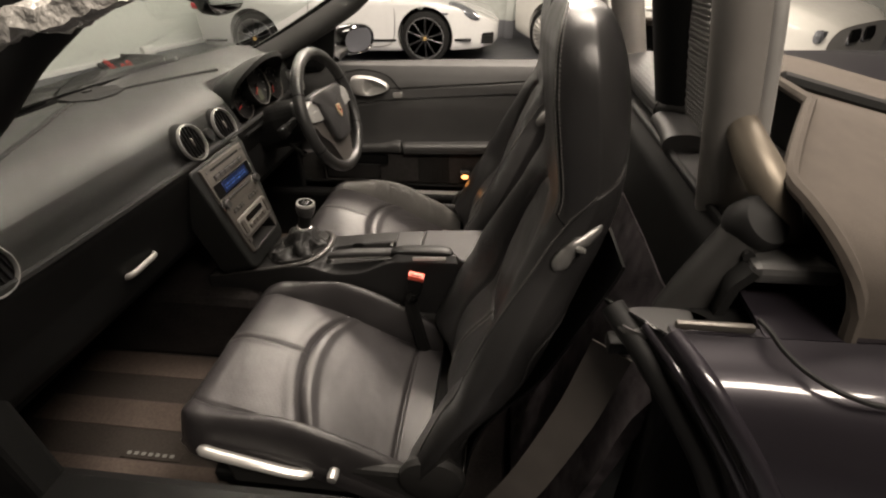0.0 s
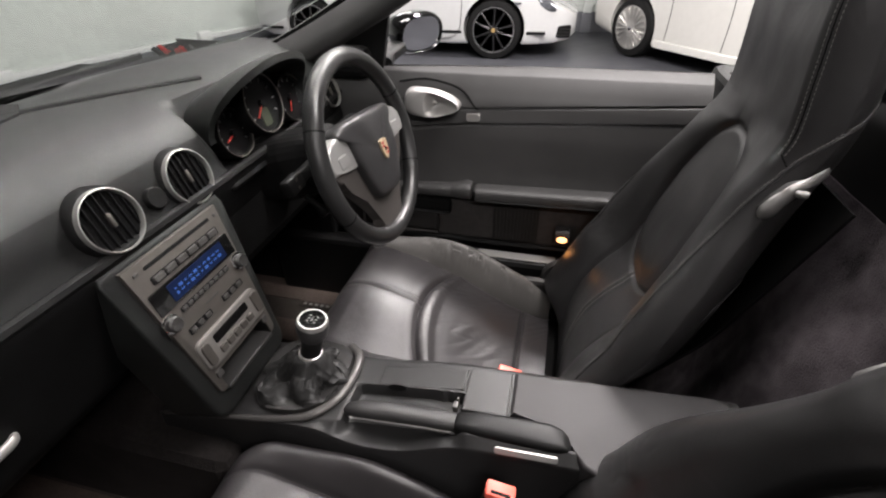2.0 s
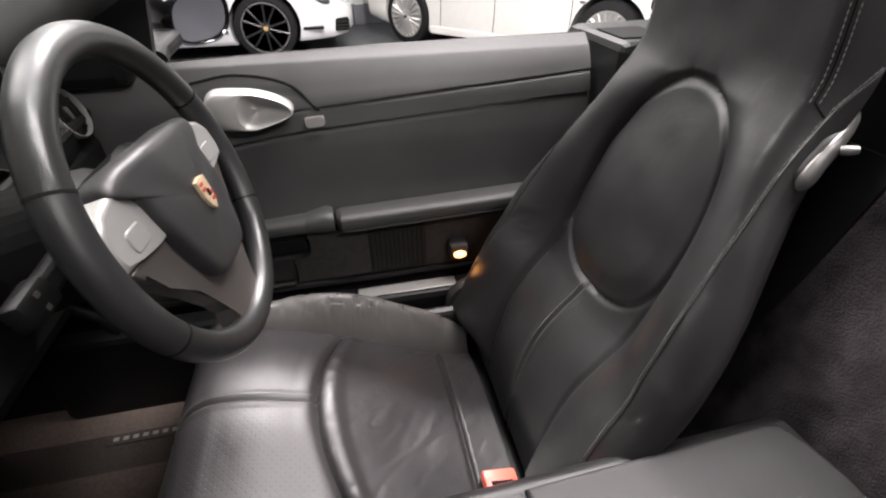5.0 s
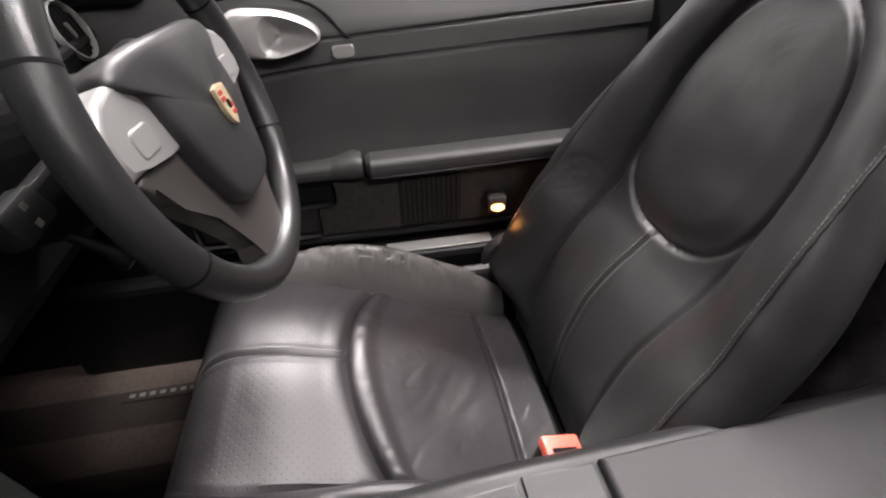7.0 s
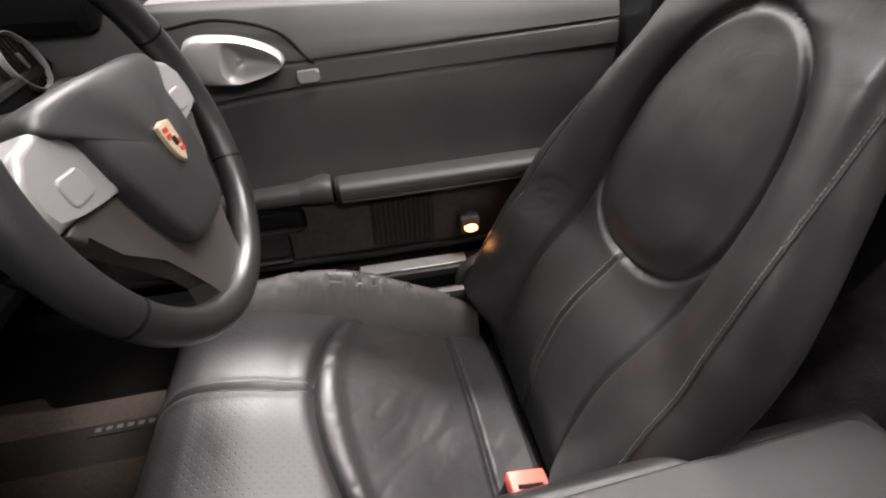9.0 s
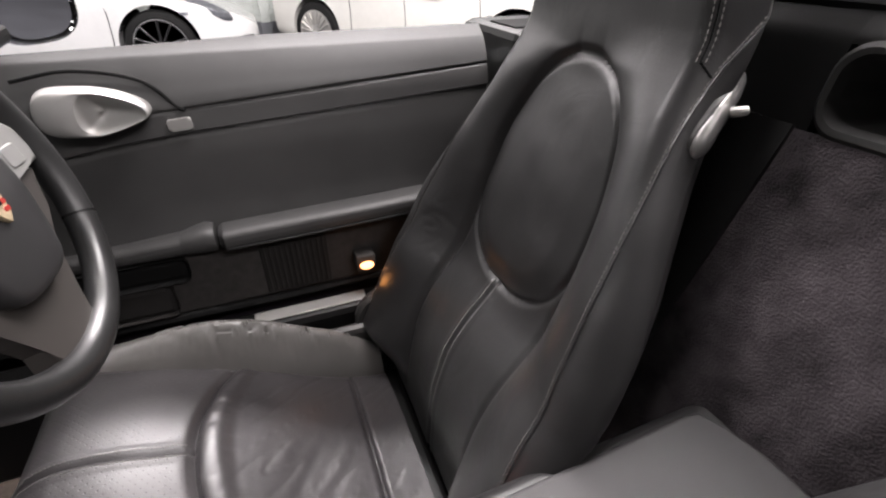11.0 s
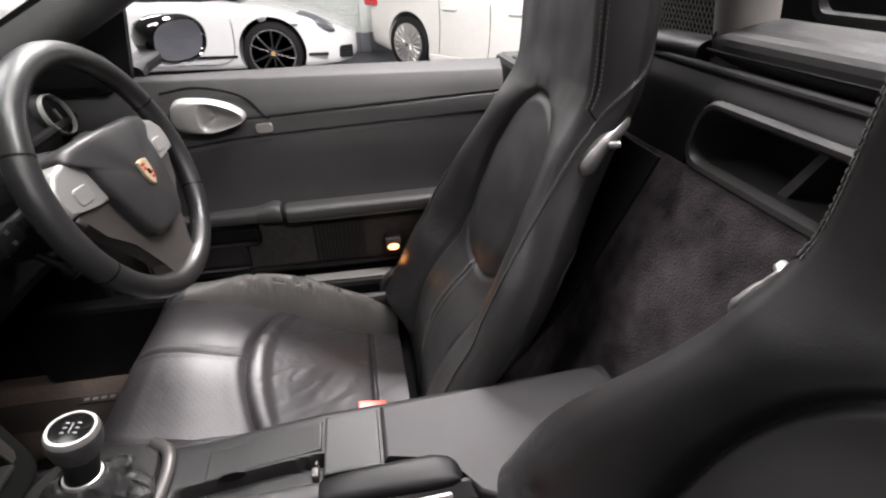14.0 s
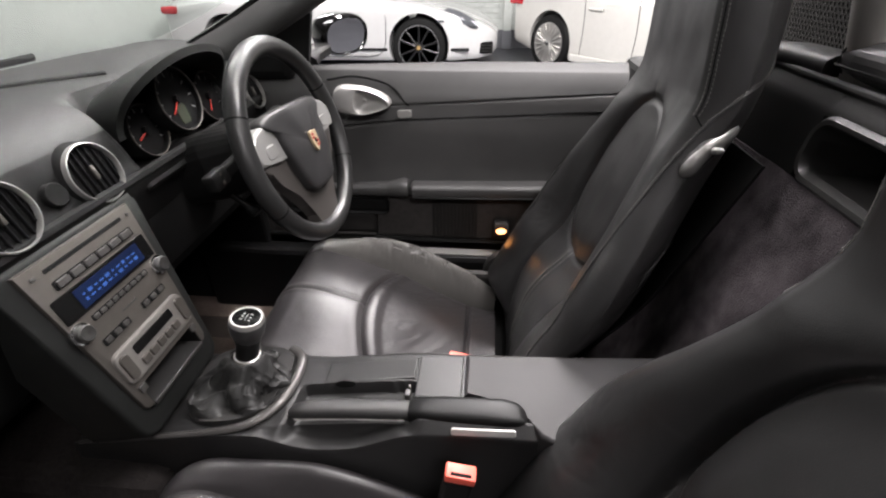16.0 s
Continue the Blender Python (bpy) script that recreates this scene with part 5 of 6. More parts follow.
def gaiter(u, v):
    """Soft hide that hangs in a few deep folds from the collar to the plate."""
    a = 2 * math.pi * u
    r = 0.047 * (1 - v) ** 0.85 + 0.017
    n1 = noise.noise(Vector((math.cos(a) * 1.7, math.sin(a) * 1.7, v * 2.5)))
    n2 = abs(noise.noise(Vector((math.cos(a) * 2.6 + 7 + v, math.sin(a) * 2.6, v * 4.5))))
    n3 = abs(noise.noise(Vector((math.cos(a) * 4.5 - 3, math.sin(a) * 4.5 + 2 * v, v * 7))))
    loose = math.sin(math.pi * min(1, v * 1.02)) ** 0.7
    fold = 1 + (0.16 * math.sin(5 * a + 4 * v) + 0.2 * n1 - 0.34 * n2 - 0.1 * n3 + 0.08) * loose
    x = -0.318 + 0.03 * v + r * 1.3 * fold * math.cos(a)
    y = r * fold * math.sin(a)
    return Vector((x, y, 0.684 + (x + 0.318) * 0.17 * (1 - v) + 0.07 * v ** 1.7 + (0.016 * n1 + 0.02 * n2) * loose))


part("gaiter", sheet(gaiter, 140, 70), leather("gaiter_hide", (0.012, 0.0118, 0.0116), 0.5, 0.2), gear, "creased black leather gaiter")
part("collar", lathe([(0.0185, -0.004), (0.0195, 0.0), (0.0185, 0.004), (0.0165, 0.005)], 28, pose(-0.2875, 0, 0.752, 0, 8, 0), False), SILVER, gear, "silver collar")
part("shaft", tube(spline([(-0.288, 0, 0.752), (-0.28, 0, 0.78), (-0.276, 0, 0.80)], 10), [0.0165, 0.0165, 0.0165, 0.0165, 0.0165, 0.017, 0.018, 0.019, 0.020, 0.021], 20, side=(0, 1, 0)), PLASTIC, gear)
km = pose(-0.275, 0, 0.802, 0, 10, 0)
kb = part("knob", lathe([(0.018, -0.012), (0.0225, -0.002), (0.0245, 0.010), (0.0245, 0.018), (0.022, 0.024)], 36, km), LEATHER, gear)
part("ring", lathe([(0.0238, 0.0175), (0.0232, 0.0245), (0.0215, 0.0272), (0.0192, 0.0272), (0.0192, 0.02)], 36, km, False), VENTSILVER, kb)
part("cap", lathe([(0.0195, 0.02), (0.0192, 0.0262), (0, 0.0272)], 32, km), GLOSSBLACK, kb)
for yy in (-0.006, 0, 0.006):
    for xx in (-0.0055, 0.0055):
        part("shift_mark", put(box(xx - 0.0016, xx + 0.0016, yy - 0.0007, yy + 0.0007, 0.0262, 0.0276, 0), km), WHITEMARK, kb)
part("shift_mark", put(box(-0.0004, 0.0004, -0.006, 0.006, 0.0262, 0.02755, 0), km), WHITEMARK, kb)

hb = thing("handbrake", "leather-covered handbrake lever with silver inlay beside the console", "handbrake")
part("grip", loft([[(x, y + a * w, z + b * h) for a, b in oval(2, 2, 24, 2.6)] for x, y, w, z, h in ((-0.218, -0.046, 0.004, 0.693, 0.003), (-0.212, -0.046, 0.010, 0.695, 0.008), (-0.19, -0.046, 0.0135, 0.700, 0.011), (-0.15, -0.046, 0.0145, 0.706, 0.012), (-0.1, -0.047, 0.0145, 0.711, 0.012), (-0.055, -0.0485, 0.0145, 0.716, 0.0115), (-0.04, -0.049, 0.0135, 0.718, 0.0105))]), LEATHER_SOFT, hb, "black leather grip")
part("grip_seam", tube(spline([(-0.205, -0.0595, 0.694), (-0.12, -0.0615, 0.706), (-0.045, -0.0635, 0.7145)], 20), 0.0011, 6), THREAD, hb)
part("rear_block", loft([[(x, y + a * w, z + b * h) for a, b in oval(2, 2, 28, 3.4)] for x, y, w, z, h in ((-0.0405, -0.050, 0.0125, 0.719, 0.0095), (-0.036, -0.0505, 0.0155, 0.720, 0.0125), (0.0, -0.0515, 0.0185, 0.724, 0.0135), (0.05, -0.052, 0.0195, 0.727, 0.0135), (0.09, -0.053, 0.0195, 0.729, 0.013), (0.107, -0.055, 0.017, 0.729, 0.0115), (0.116, -0.058, 0.012, 0.728, 0.009), (0.12, -0.06, 0.004, 0.727, 0.004))]), PLASTIC, hb)
part("silver_inlay", prism(rounded(0.084, 0.009, 0.0035, 4), 0, 0.004, 0.0012, m=pose(0.062, -0.0825, 0.728, 62, -3, 0)), SILVER, hb, "satin silver inlay strip")

# ---- driver's door ----
door = thing("driver_door", "closed car door with black grained trim and silver handle", "car door")
DOOR_Y = [(0.56, 0.655), (0.70, 0.652), (0.78, 0.66), (0.88, 0.662), (0.96, 0.672), (1.0, 0.69), (1.03, 0.712), (1.036, 0.735)]


def line1(x):
    return 0.953 + 0.06 * x - 0.02 * (max(0, -x - 0.1)) ** 2


def line2(x):
    return 0.915 + 0.055 * x - 0.25 * max(0, -x - 0.12) ** 2


def door_point(u, v):
    """Rows follow the two trim seams, at v = 0.6 and v = 0.75."""
    x = -0.66 + 1.035 * u
    l1, l2 = line1(x), line2(x)
    if v < 0.6:
        z = 0.575 + (l2 - 0.575) * v / 0.6
    elif v < 0.75:
        z = l2 + (l1 - l2) * (v - 0.6) / 0.15
    else:
        z = l1 + (1.036 - 0.010 * min(1, max(0, -x / 0.4)) - l1) * (v - 0.75) / 0.25
    y = smooth_table(DOOR_Y, z, 0.012)
    on1 = max(0.0, min(1.0, (x + 0.2) / 0.06))
    y += 0.003 * bump01(z - l1, 0.004) * on1
    y += 0.004 * bump01(z - l2, 0.004)
    y -= 0.004 * min(1, max(0, (z - l2) / 0.004))
    y -= 0.003 * min(1, max(0, (z - l1) / 0.004)) * on1
    return Vector((x, y, z))


rows_v = [0.597 * i / 70 for i in range(71)] + [0.598 + 0.0006 * i for i in range(9)] + [0.604 + 0.143 * i / 24 for i in range(25)] + [0.748 + 0.0006 * i for i in range(9)] + [0.754 + 0.246 * i / 40 for i in range(41)]
part("trim_panel", loft([[door_point(i / 90, v) for i in range(91)] for v in rows_v], closed=False, caps=False), DOORSKIN, door)
part("door_shell", merge(box(-0.66, 0.375, 0.742, 0.85, 0.30, 0.985, 0.03), box(-0.66, 0.375, 0.664, 0.73, 0.30, 0.58, 0.0)), CARPAINT, door)
part("window_seal", loft([[(x, y, z) for y, z in ((0.733, zt - 0.04), (0.733, zt), (0.745, zt - 0.002), (0.747, zt - 0.045))] for x, zt in ((-0.5, 1.018), (-0.4, 1.024), (0.0, 1.033), (0.378, 1.034))]), RUBBER, door)
for lf, x0 in ((line1, -0.16), (line2, -0.3)):
    part("trim_seam", tube([Vector((x, smooth_table(DOOR_Y, lf(x), 0.012) + 0.0015, lf(x))) for x in [x0 + (0.37 - x0) * i / 50 for i in range(51)]], 0.0013, 6), GREYPLASTIC, door)
# handle bowl
HM = pose(-0.255, 0.663, 0.956, 90, 5, 0)


def handle_skin(u, v):
    """Tapered silver bezel with a hollow towards its rear; v runs from the rim to the bottom of the hollow."""
    a = 2 * math.pi * u
    c, sn = math.cos(a), math.sin(a)
    cx = -(-c) ** 0.42 if c < 0 else c
    k = 1 - (0.2 if sn > 0 else 0.5) * max(0, c)
    outer = Vector((0.072 * cx, 0.033 * k * math.copysign(abs(sn) ** 0.85, sn), 0))
    inner = Vector((0.012 + (0.054 * c if c > 0 else 0.028 * cx), 0.0265 * k * math.copysign(abs(sn) ** 0.85, sn) + 0.001, 0))
    crest = outer.lerp(inner, 0.55)
    rise = 0.026 + 0.006 * max(0, -c)
    if v < 0.2:
        f = v / 0.2
        p = outer.lerp(crest, 0.35 * f)
        return HM @ Vector((p.x, p.y, -0.004 + (rise + 0.004) * math.sin(f * math.pi / 2)))
    if v < 0.45:
        f = (v - 0.2) / 0.25
        p = outer.lerp(crest, 0.35).lerp(inner, f)
        return HM @ Vector((p.x, p.y, rise + 0.003 * math.sin(f * math.pi)))
    f = (v - 0.45) / 0.55
    p = inner.lerp(Vector((0.012, 0, 0)), f)
    e = math.sin(math.pi / 2 * min(1.0, f * 1.15))
    return HM @ Vector((p.x, p.y, rise - 0.024 * e))


part("handle_bezel", sheet(handle_skin, 72, 40), HANDLESILVER, door, "satin silver door handle bezel with hollow")
part("handle_surround", tube(spline([(-0.34, 0.672, 1.0), (-0.27, 0.676, 1.008), (-0.19, 0.674, 0.99), (-0.15, 0.666, 0.95), (-0.14, 0.664, 0.944)], 30), 0.0028, 6), DARK, door)
part("lock_button", put(prism(rounded(0.034, 0.018, 0.004), 0, 0.010, 0.003), pose(-0.152, 0.668, 0.924, 90, -3, 0)), SILVER, door, "small silver lock button")
# armrest pocket lid and pull
arm = part("armrest", put(loft([[(x, y0 + a * w, z0 + b * h) for a, b in oval(2, 2, 24, 3.4)] for x, y0, w, z0, h in ((-0.14, 0.632, 0.020, 0.737, 0.014), (-0.132, 0.628, 0.027, 0.738, 0.018), (0.1, 0.628, 0.028, 0.744, 0.018), (0.34, 0.63, 0.028, 0.75, 0.018))]), Matrix.Identity(4)), DOORSKIN, door, "padded armrest pocket lid")
part("armrest_edge", tube([(-0.13, 0.602, 0.7255), (0.1, 0.602, 0.7305), (0.34, 0.604, 0.7365)], 0.003, 6), PLASTIC, arm)
part("armrest_pull", loft([[(x, y0 + a * w, z0 + b * h) for a, b in oval(2, 2, 20, 3)] for x, y0, w, z0, h in ((-0.48, 0.65, 0.014, 0.72, 0.012), (-0.35, 0.645, 0.018, 0.724, 0.014), (-0.2, 0.638, 0.022, 0.733, 0.017), (-0.16, 0.632, 0.026, 0.741, 0.023), (-0.146, 0.632, 0.024, 0.739, 0.021))]), DOORSKIN, door)
part("pocket", box(-0.58, 0.36, 0.632, 0.655, 0.592, 0.712, 0.006), POCKET, door, "felt-lined door pocket")
# flat dark plates paint the shade in the pocket's front and the finger scoop
part("pocket_front_panel", box(-0.46, -0.235, 0.626, 0.634, 0.60, 0.665, 0.012), RIBBED, door)
part("pull_scoop", box(-0.47, -0.2, 0.628, 0.6335, 0.665, 0.712, 0.012), DARK, door, "finger scoop under the door pull, its shade painted near-black")
part("ribbed_patch", box(-0.085, 0.035, 0.629, 0.6335, 0.598, 0.706, 0.002), RIBBED, door)
for k in range(12):
    x = -0.08 + 0.0095 * k
    part("rib", box(x, x + 0.004, 0.6265, 0.6295, 0.60, 0.704, 0.001), RIBBED, door)
part("lower_rail", tube([(-0.6, 0.632, 0.588), (-0.1, 0.63, 0.586), (0.36, 0.632, 0.588)], 0.008, 8), PLASTIC, door)
lampo = thing("door_marker_lamp", "small glowing amber door marker lamp", "lamp")
part("housing", box(0.08, 0.118, 0.597, 0.632, 0.624, 0.66, 0.006), POCKET, lampo)
AMBER = glow("amber_glow", (1.0, 0.42, 0.15), 4.0)
part("lens", put(prism(oval(0.026, 0.014, 20), -0.003, 0.005, 0.002), pose(0.099, 0.595, 0.640, 90, 0, 0)), AMBER, lampo)
al = bpy.data.lights.new("amber_lamp", "POINT")
al.energy, al.color, al.shadow_soft_size = 0.03, (1.0, 0.4, 0.1), 0.012
new("amber_lamp", al).location = (0.085, 0.548, 0.645)
sill = thing("driver_sill", "black door sill with brushed silver tread strip", "sill")
part("sill_body", box(-0.75, 0.45, 0.575, 0.632, 0.35, 0.566, 0.015), PLASTIC, sill)
part("tread_strip", box(-0.12, 0.09, 0.585, 0.615, 0.5662, 0.570, 0.0015), SILVER, sill, "brushed silver tread strip")
part("tread_strip", box(-0.36, -0.17, 0.585, 0.615, 0.5662, 0.570, 0.0015), GREYPLASTIC, sill)

# ---- floor of the cabin ----
part_floor = thing("cabin_floor", "black carpeted cabin floor and tunnel sides", "car floor", kind="structure")
# floor, front and tunnel wear the carpet copy with shade painted in
part("floor_pan", box(-1.3, 0.45, -0.62, 0.62, 0.30, 0.345, 0.01), CARPETSHADE, part_floor)
part("footwell_front", put(box(-0.02, 0.02, -0.62, 0.62, -0.1, 0.45, 0.01), pose(-1.15, 0, 0.4, 0, -22, 0)), CARPETSHADE, part_floor)
# near-black side walls and bulkhead: footwell shade put into the colour
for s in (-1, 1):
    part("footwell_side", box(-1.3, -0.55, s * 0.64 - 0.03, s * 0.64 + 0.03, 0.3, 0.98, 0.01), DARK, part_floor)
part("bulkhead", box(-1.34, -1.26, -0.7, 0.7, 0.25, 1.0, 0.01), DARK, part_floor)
part("tunnel_side", box(-1.2, -0.4, -0.13, 0.13, 0.345, 0.60, 0.03), CARPETSHADE, part_floor)


def floor_mat(y, s, label):
    ob = thing("floor_mat", label, "floor mat", "floor mats")
    x0, x1 = -1.0, -0.36
    part("mat_base", prism(rounded(x1 - x0, 0.48, 0.05, 6, (x0 + x1) / 2, y), 0.346, 0.356, 0.003), MATDARK, ob)
    for a, b in ((-0.225, -0.13), (-0.045, 0.035), (0.12, 0.2)):
        part("pale_band", box(x0 + 0.03, x1 - 0.02, y + a * s, y + b * s, 0.3565, 0.3585, 0) if s > 0 else box(x0 + 0.03, x1 - 0.02, y - b, y - a, 0.3565, 0.3585, 0), MATBROWN, ob)
    tag = part("name_tag", box(-0.655, -0.50, y - 0.115 * s - 0.012, y - 0.115 * s + 0.012, 0.359, 0.362, 0.001), MATDARK, ob)
    for k in range(7):
        part("bar", box(-0.642 + 0.0185 * k, -0.632 + 0.0185 * k, y - 0.115 * s - 0.004, y - 0.115 * s + 0.004, 0.362, 0.3632, 0), THREAD, tag)


floor_mat(-0.33, 1, "brown-grey striped floor mat with pale woven tag in passenger footwell")
floor_mat(0.39, -1, "brown-grey striped floor mat with pale woven tag in driver footwell")

# ---- screen, pillars, bonnet ----
frame_ = thing("windscreen_frame", "black windscreen pillars and header around clear glass", "windscreen frame")
PIL = [(-0.68, 0.675, 1.03), (-0.51, 0.655, 1.108), (-0.29, 0.62, 1.222), (-0.19, 0.60, 1.298), (-0.12, 0.575, 1.35), (-0.095, 0.52, 1.385)]
PILT = mat("pillar_trim", (0.03, 0.0295, 0.029), 0.6, var=0.12, bump=0.2, bscale=700, bdist=0.0005)
for s in (-1, 1):
    pts = spline([(x, s * y + (-0.05 if s < 0 else 0), z + (0.02 if s < 0 else 0)) for x, y, z in PIL], 40)
    part("pillar", tube(pts, [(0.047 if s > 0 else 0.042) - (0.006 if s > 0 else 0.014) * min(1, i / 24) for i in range(40)], 18, wide=0.75, side=(0.2, s * 0.6, 0.8)), PILT if s > 0 else RUBBER, frame_)
    part("pillar_seal", tube([p + Vector((-0.03, s * 0.006, 0.026)) for p in pts], 0.011, 8), GLOSSBLACK, frame_)
    part("pillar_foot", box(-0.63, -0.42, s * 0.69 - 0.03, s * 0.69 + 0.03, 1.0, 1.075, 0.02), PLASTIC, frame_)
part("header", tube(spline([(-0.095, -0.57, 1.385), (-0.14, -0.27, 1.405), (-0.15, -0.025, 1.41), (-0.14, 0.22, 1.405), (-0.095, 0.52, 1.385)], 40), 0.026, 14, wide=1.3), PILT, frame_)
FILM = mat("crinkled_film", (0.55, 0.53, 0.5), 0.22, var=0.1, bump=1.0, bscale=45, bdist=0.02, rvar=0.1, coat=0.5)
visor = thing("sun_visor", "folded sun visor wrapped in crinkled clear protective film", "sun visor")
part("pad", sheet(lambda u, v: Vector((-0.15 + 0.14 * v, -0.74 + 0.15 * u, 1.335 + 0.035 * v + 0.02 * u + 0.010 * noise.noise(Vector((u * 5, v * 5, 1))) + 0.004 * noise.noise(Vector((u * 16, v * 14, 4))))), 40, 30, 0.012), FILM, visor)
part("pivot_arm", tube(spline([(-0.02, -0.60, 1.375), (-0.06, -0.57, 1.39), (-0.1, -0.52, 1.392)], 8), 0.007, 8), PLASTIC, visor)
GLASS = bpy.data.materials.new("screen_glass")
GLASS.use_nodes = True
gb = GLASS.node_tree.nodes["Principled BSDF"]
gb.inputs["Base Color"].default_value = (0.93, 0.98, 0.95, 1)
gb.inputs["Transmission Weight"].default_value, gb.inputs["Roughness"].default_value, gb.inputs["IOR"].default_value = 1.0, 0.0, 1.05
gl = part("glass", sheet(lambda u, v: Vector((-0.83 + 0.69 * v - 0.07 * (1 - (2 * u - 1) ** 2) * (1 - v) + 0.03 * abs(2 * u - 1) ** 3, -0.025 + (2 * u - 1) * (0.69 - 0.12 * v), 1.075 + 0.20 * v + 0.125 * v * v)), 24, 12, 0.003), GLASS, frame_)
gl.visible_shadow = False


mirror = thing("rear_view_mirror", "black rear-view mirror on a short stem", "mirror")
MIRM = mat("mirror_glass", (0.75, 0.75, 0.75), 0.02, metal=1.0, var=0.01, rvar=0.01)
mm_ = pose(-0.35, -0.005, 1.302, 0, -12, 10) @ Matrix.Scale(0.9, 4)
part("housing", put(loft([[(x, a, b) for a, b in oval(w, h, 40, 3)] for x, w, h in ((-0.05, 0.1, 0.03), (-0.035, 0.18, 0.055), (-0.012, 0.225, 0.07), (0.0, 0.228, 0.072))]), mm_), PLASTIC, mirror)
part("glass", put(loft([[(x, a, b) for a, b in oval(w, h, 40, 3)] for x, w, h in ((0.0, 0.222, 0.066), (0.003, 0.216, 0.06))]), mm_), MIRM, mirror)
part("stem", tube([mm_ @ Vector((-0.045, 0, 0.0)), mm_ @ Vector((-0.09, 0, 0.03)), mm_ @ Vector((-0.1, 0, 0.07))], 0.012, 10), PLASTIC, mirror)

dm = thing("door_mirror", "black oval door mirror on a stalk", "door mirror")
dmm = pose(-0.365, 0.945, 1.062, 0, 7, -34) @ Matrix.Scale(0.84, 4)
part("housing", put(loft([[(x, a + 0.008, b) for a, b in oval(w, h, 40, 2.5)] for x, w, h in ((-0.12, 0.07, 0.05), (-0.10, 0.14, 0.09), (-0.06, 0.185, 0.122), (-0.01, 0.196, 0.134), (0.0, 0.19, 0.128))]), dmm), GLOSSBLACK, dm)
part("mirror_glass", put(loft([[(x, a + 0.008, b) for a, b in oval(w, h, 40, 2.5)] for x, w, h in ((0.001, 0.17, 0.11), (0.003, 0.168, 0.108))]), dmm), MIRM, dm)
part("bezel", put(loft([[(x, a + 0.008, b) for a, b in oval(w, h, 40, 2.5)] for x, w, h in ((0.0, 0.19, 0.128), (0.008, 0.184, 0.122), (0.010, 0.174, 0.113), (0.006, 0.167, 0.107), (0.002, 0.167, 0.107))], True, False), dmm), GLOSSBLACK, dm)
part("foot", loft([[(x, y, z) for x, z in oval(w, h, 20, 3, -0.44 + 0.012 * k, 1.02 + 0.008 * k)] for k, (y, w, h) in enumerate(((0.74, 0.12, 0.05), (0.80, 0.07, 0.035), (0.88, 0.06, 0.035)))]), PLASTIC, dm)
part("sail_panel", prism([(-0.58, 1.01), (-0.392, 1.022), (-0.366, 1.15), (-0.385, 1.165), (-0.45, 1.14)], 0, 0.02, 0.004, m=Matrix(((1, 0, 0, 0), (0, 0, 1, 0.70), (0, 1, 0, 0), (0, 0, 0, 1)))), PLASTIC, dm)

bonnet = thing("bonnet", "dark glossy bonnet and scuttle beyond the windscreen", "bonnet")
part("skin", sheet(lambda u, v: Vector((-0.93 - 1.15 * v, (2 * u - 1) * (0.66 - 0.12 * v * v), 1.015 - 0.06 * v - 0.22 * v * v + 0.05 * abs(2 * u - 1) ** 3 * (1 - 0.3 * v) - 0.02)), 30, 20, 0.01), CARPAINT, bonnet)
part("scuttle", sheet(lambda u, v: Vector((-0.825 - 0.11 * v, (2 * u - 1) * 0.68, 1.05 - 0.045 * v)), 20, 4, 0.006), PLASTIC, bonnet)
for s, y0 in ((-1, -0.1), (1, 0.2)):
    wp = thing("wiper", "black windscreen wiper lying at the foot of the glass", "wiper", "wipers")
    part("arm", tube(spline([(-0.90, y0 - 0.38, 1.04), (-0.90, y0 - 0.1, 1.066), (-0.885, y0 + 0.1, 1.08)], 16), 0.008, 8), PLASTIC, wp)
    part("blade", tube(spline([(-0.895, y0 - 0.28, 1.062), (-0.88, y0, 1.082), (-0.875, y0 + 0.26, 1.086)], 16), 0.007, 8, wide=0.6), RUBBER, wp)

# ---- rear of the cabin ----
rear = thing("rear_bulkhead", "black carpeted bulkhead with a moulded storage tray behind the seats", "bulkhead")


def bulk(u, v):
    y = -0.62 + 1.24 * u
    tab = [(0.0, (0.30, 0.40)), (0.25, (0.37, 0.62)), (0.6, (0.425, 0.86)), (0.85, (0.452, 0.965)), (1.0, (0.462, 0.998))]
    x = lerp_table([(a, b[0]) for a, b in tab], v) + (0.006 * noise.noise(Vector((y * 18 + v * 4, v * 1.6, 0))) + 0.002 * noise.noise(Vector((y * 40, v * 9, 3))) + 0.012 * noise.noise(Vector((y * 5, v * 3, 7)))) * (1 - v ** 4)
    return Vector((x - 0.025 * bump01(y, 0.3) * (1 - v), y, lerp_table([(a, b[1]) for a, b in tab], v)))


part("carpet", sheet(bulk, 150, 60, 0.02), CARPET, rear)
# moulded tray between the seats, sunk into the panel
TRAY_Y, TRAY_W, TRAY_Z, TRAY_H = -0.015, 0.286, 1.046, 0.06
tray_m = Matrix.Translation((0.452, TRAY_Y, TRAY_Z)) @ pose(0, 0, 0, 0, 0, -90) @ pose(0, 0, 0, 82, 0, 0)


def tray_ring(w, h, z, r=0.02, drop=0.0):
    """Rounded ring whose lower side sags towards the middle."""
    return [tray_m @ Vector((x, y - (drop * (1 - (2 * x / w) ** 2) if y < 0 else 0), z)) for x, y in rounded(w, h, r, 8)]


part("tray_back", put(prism(rounded(TRAY_W, TRAY_H, 0.012), -0.088, -0.083, 0), tray_m), DARK, rear)
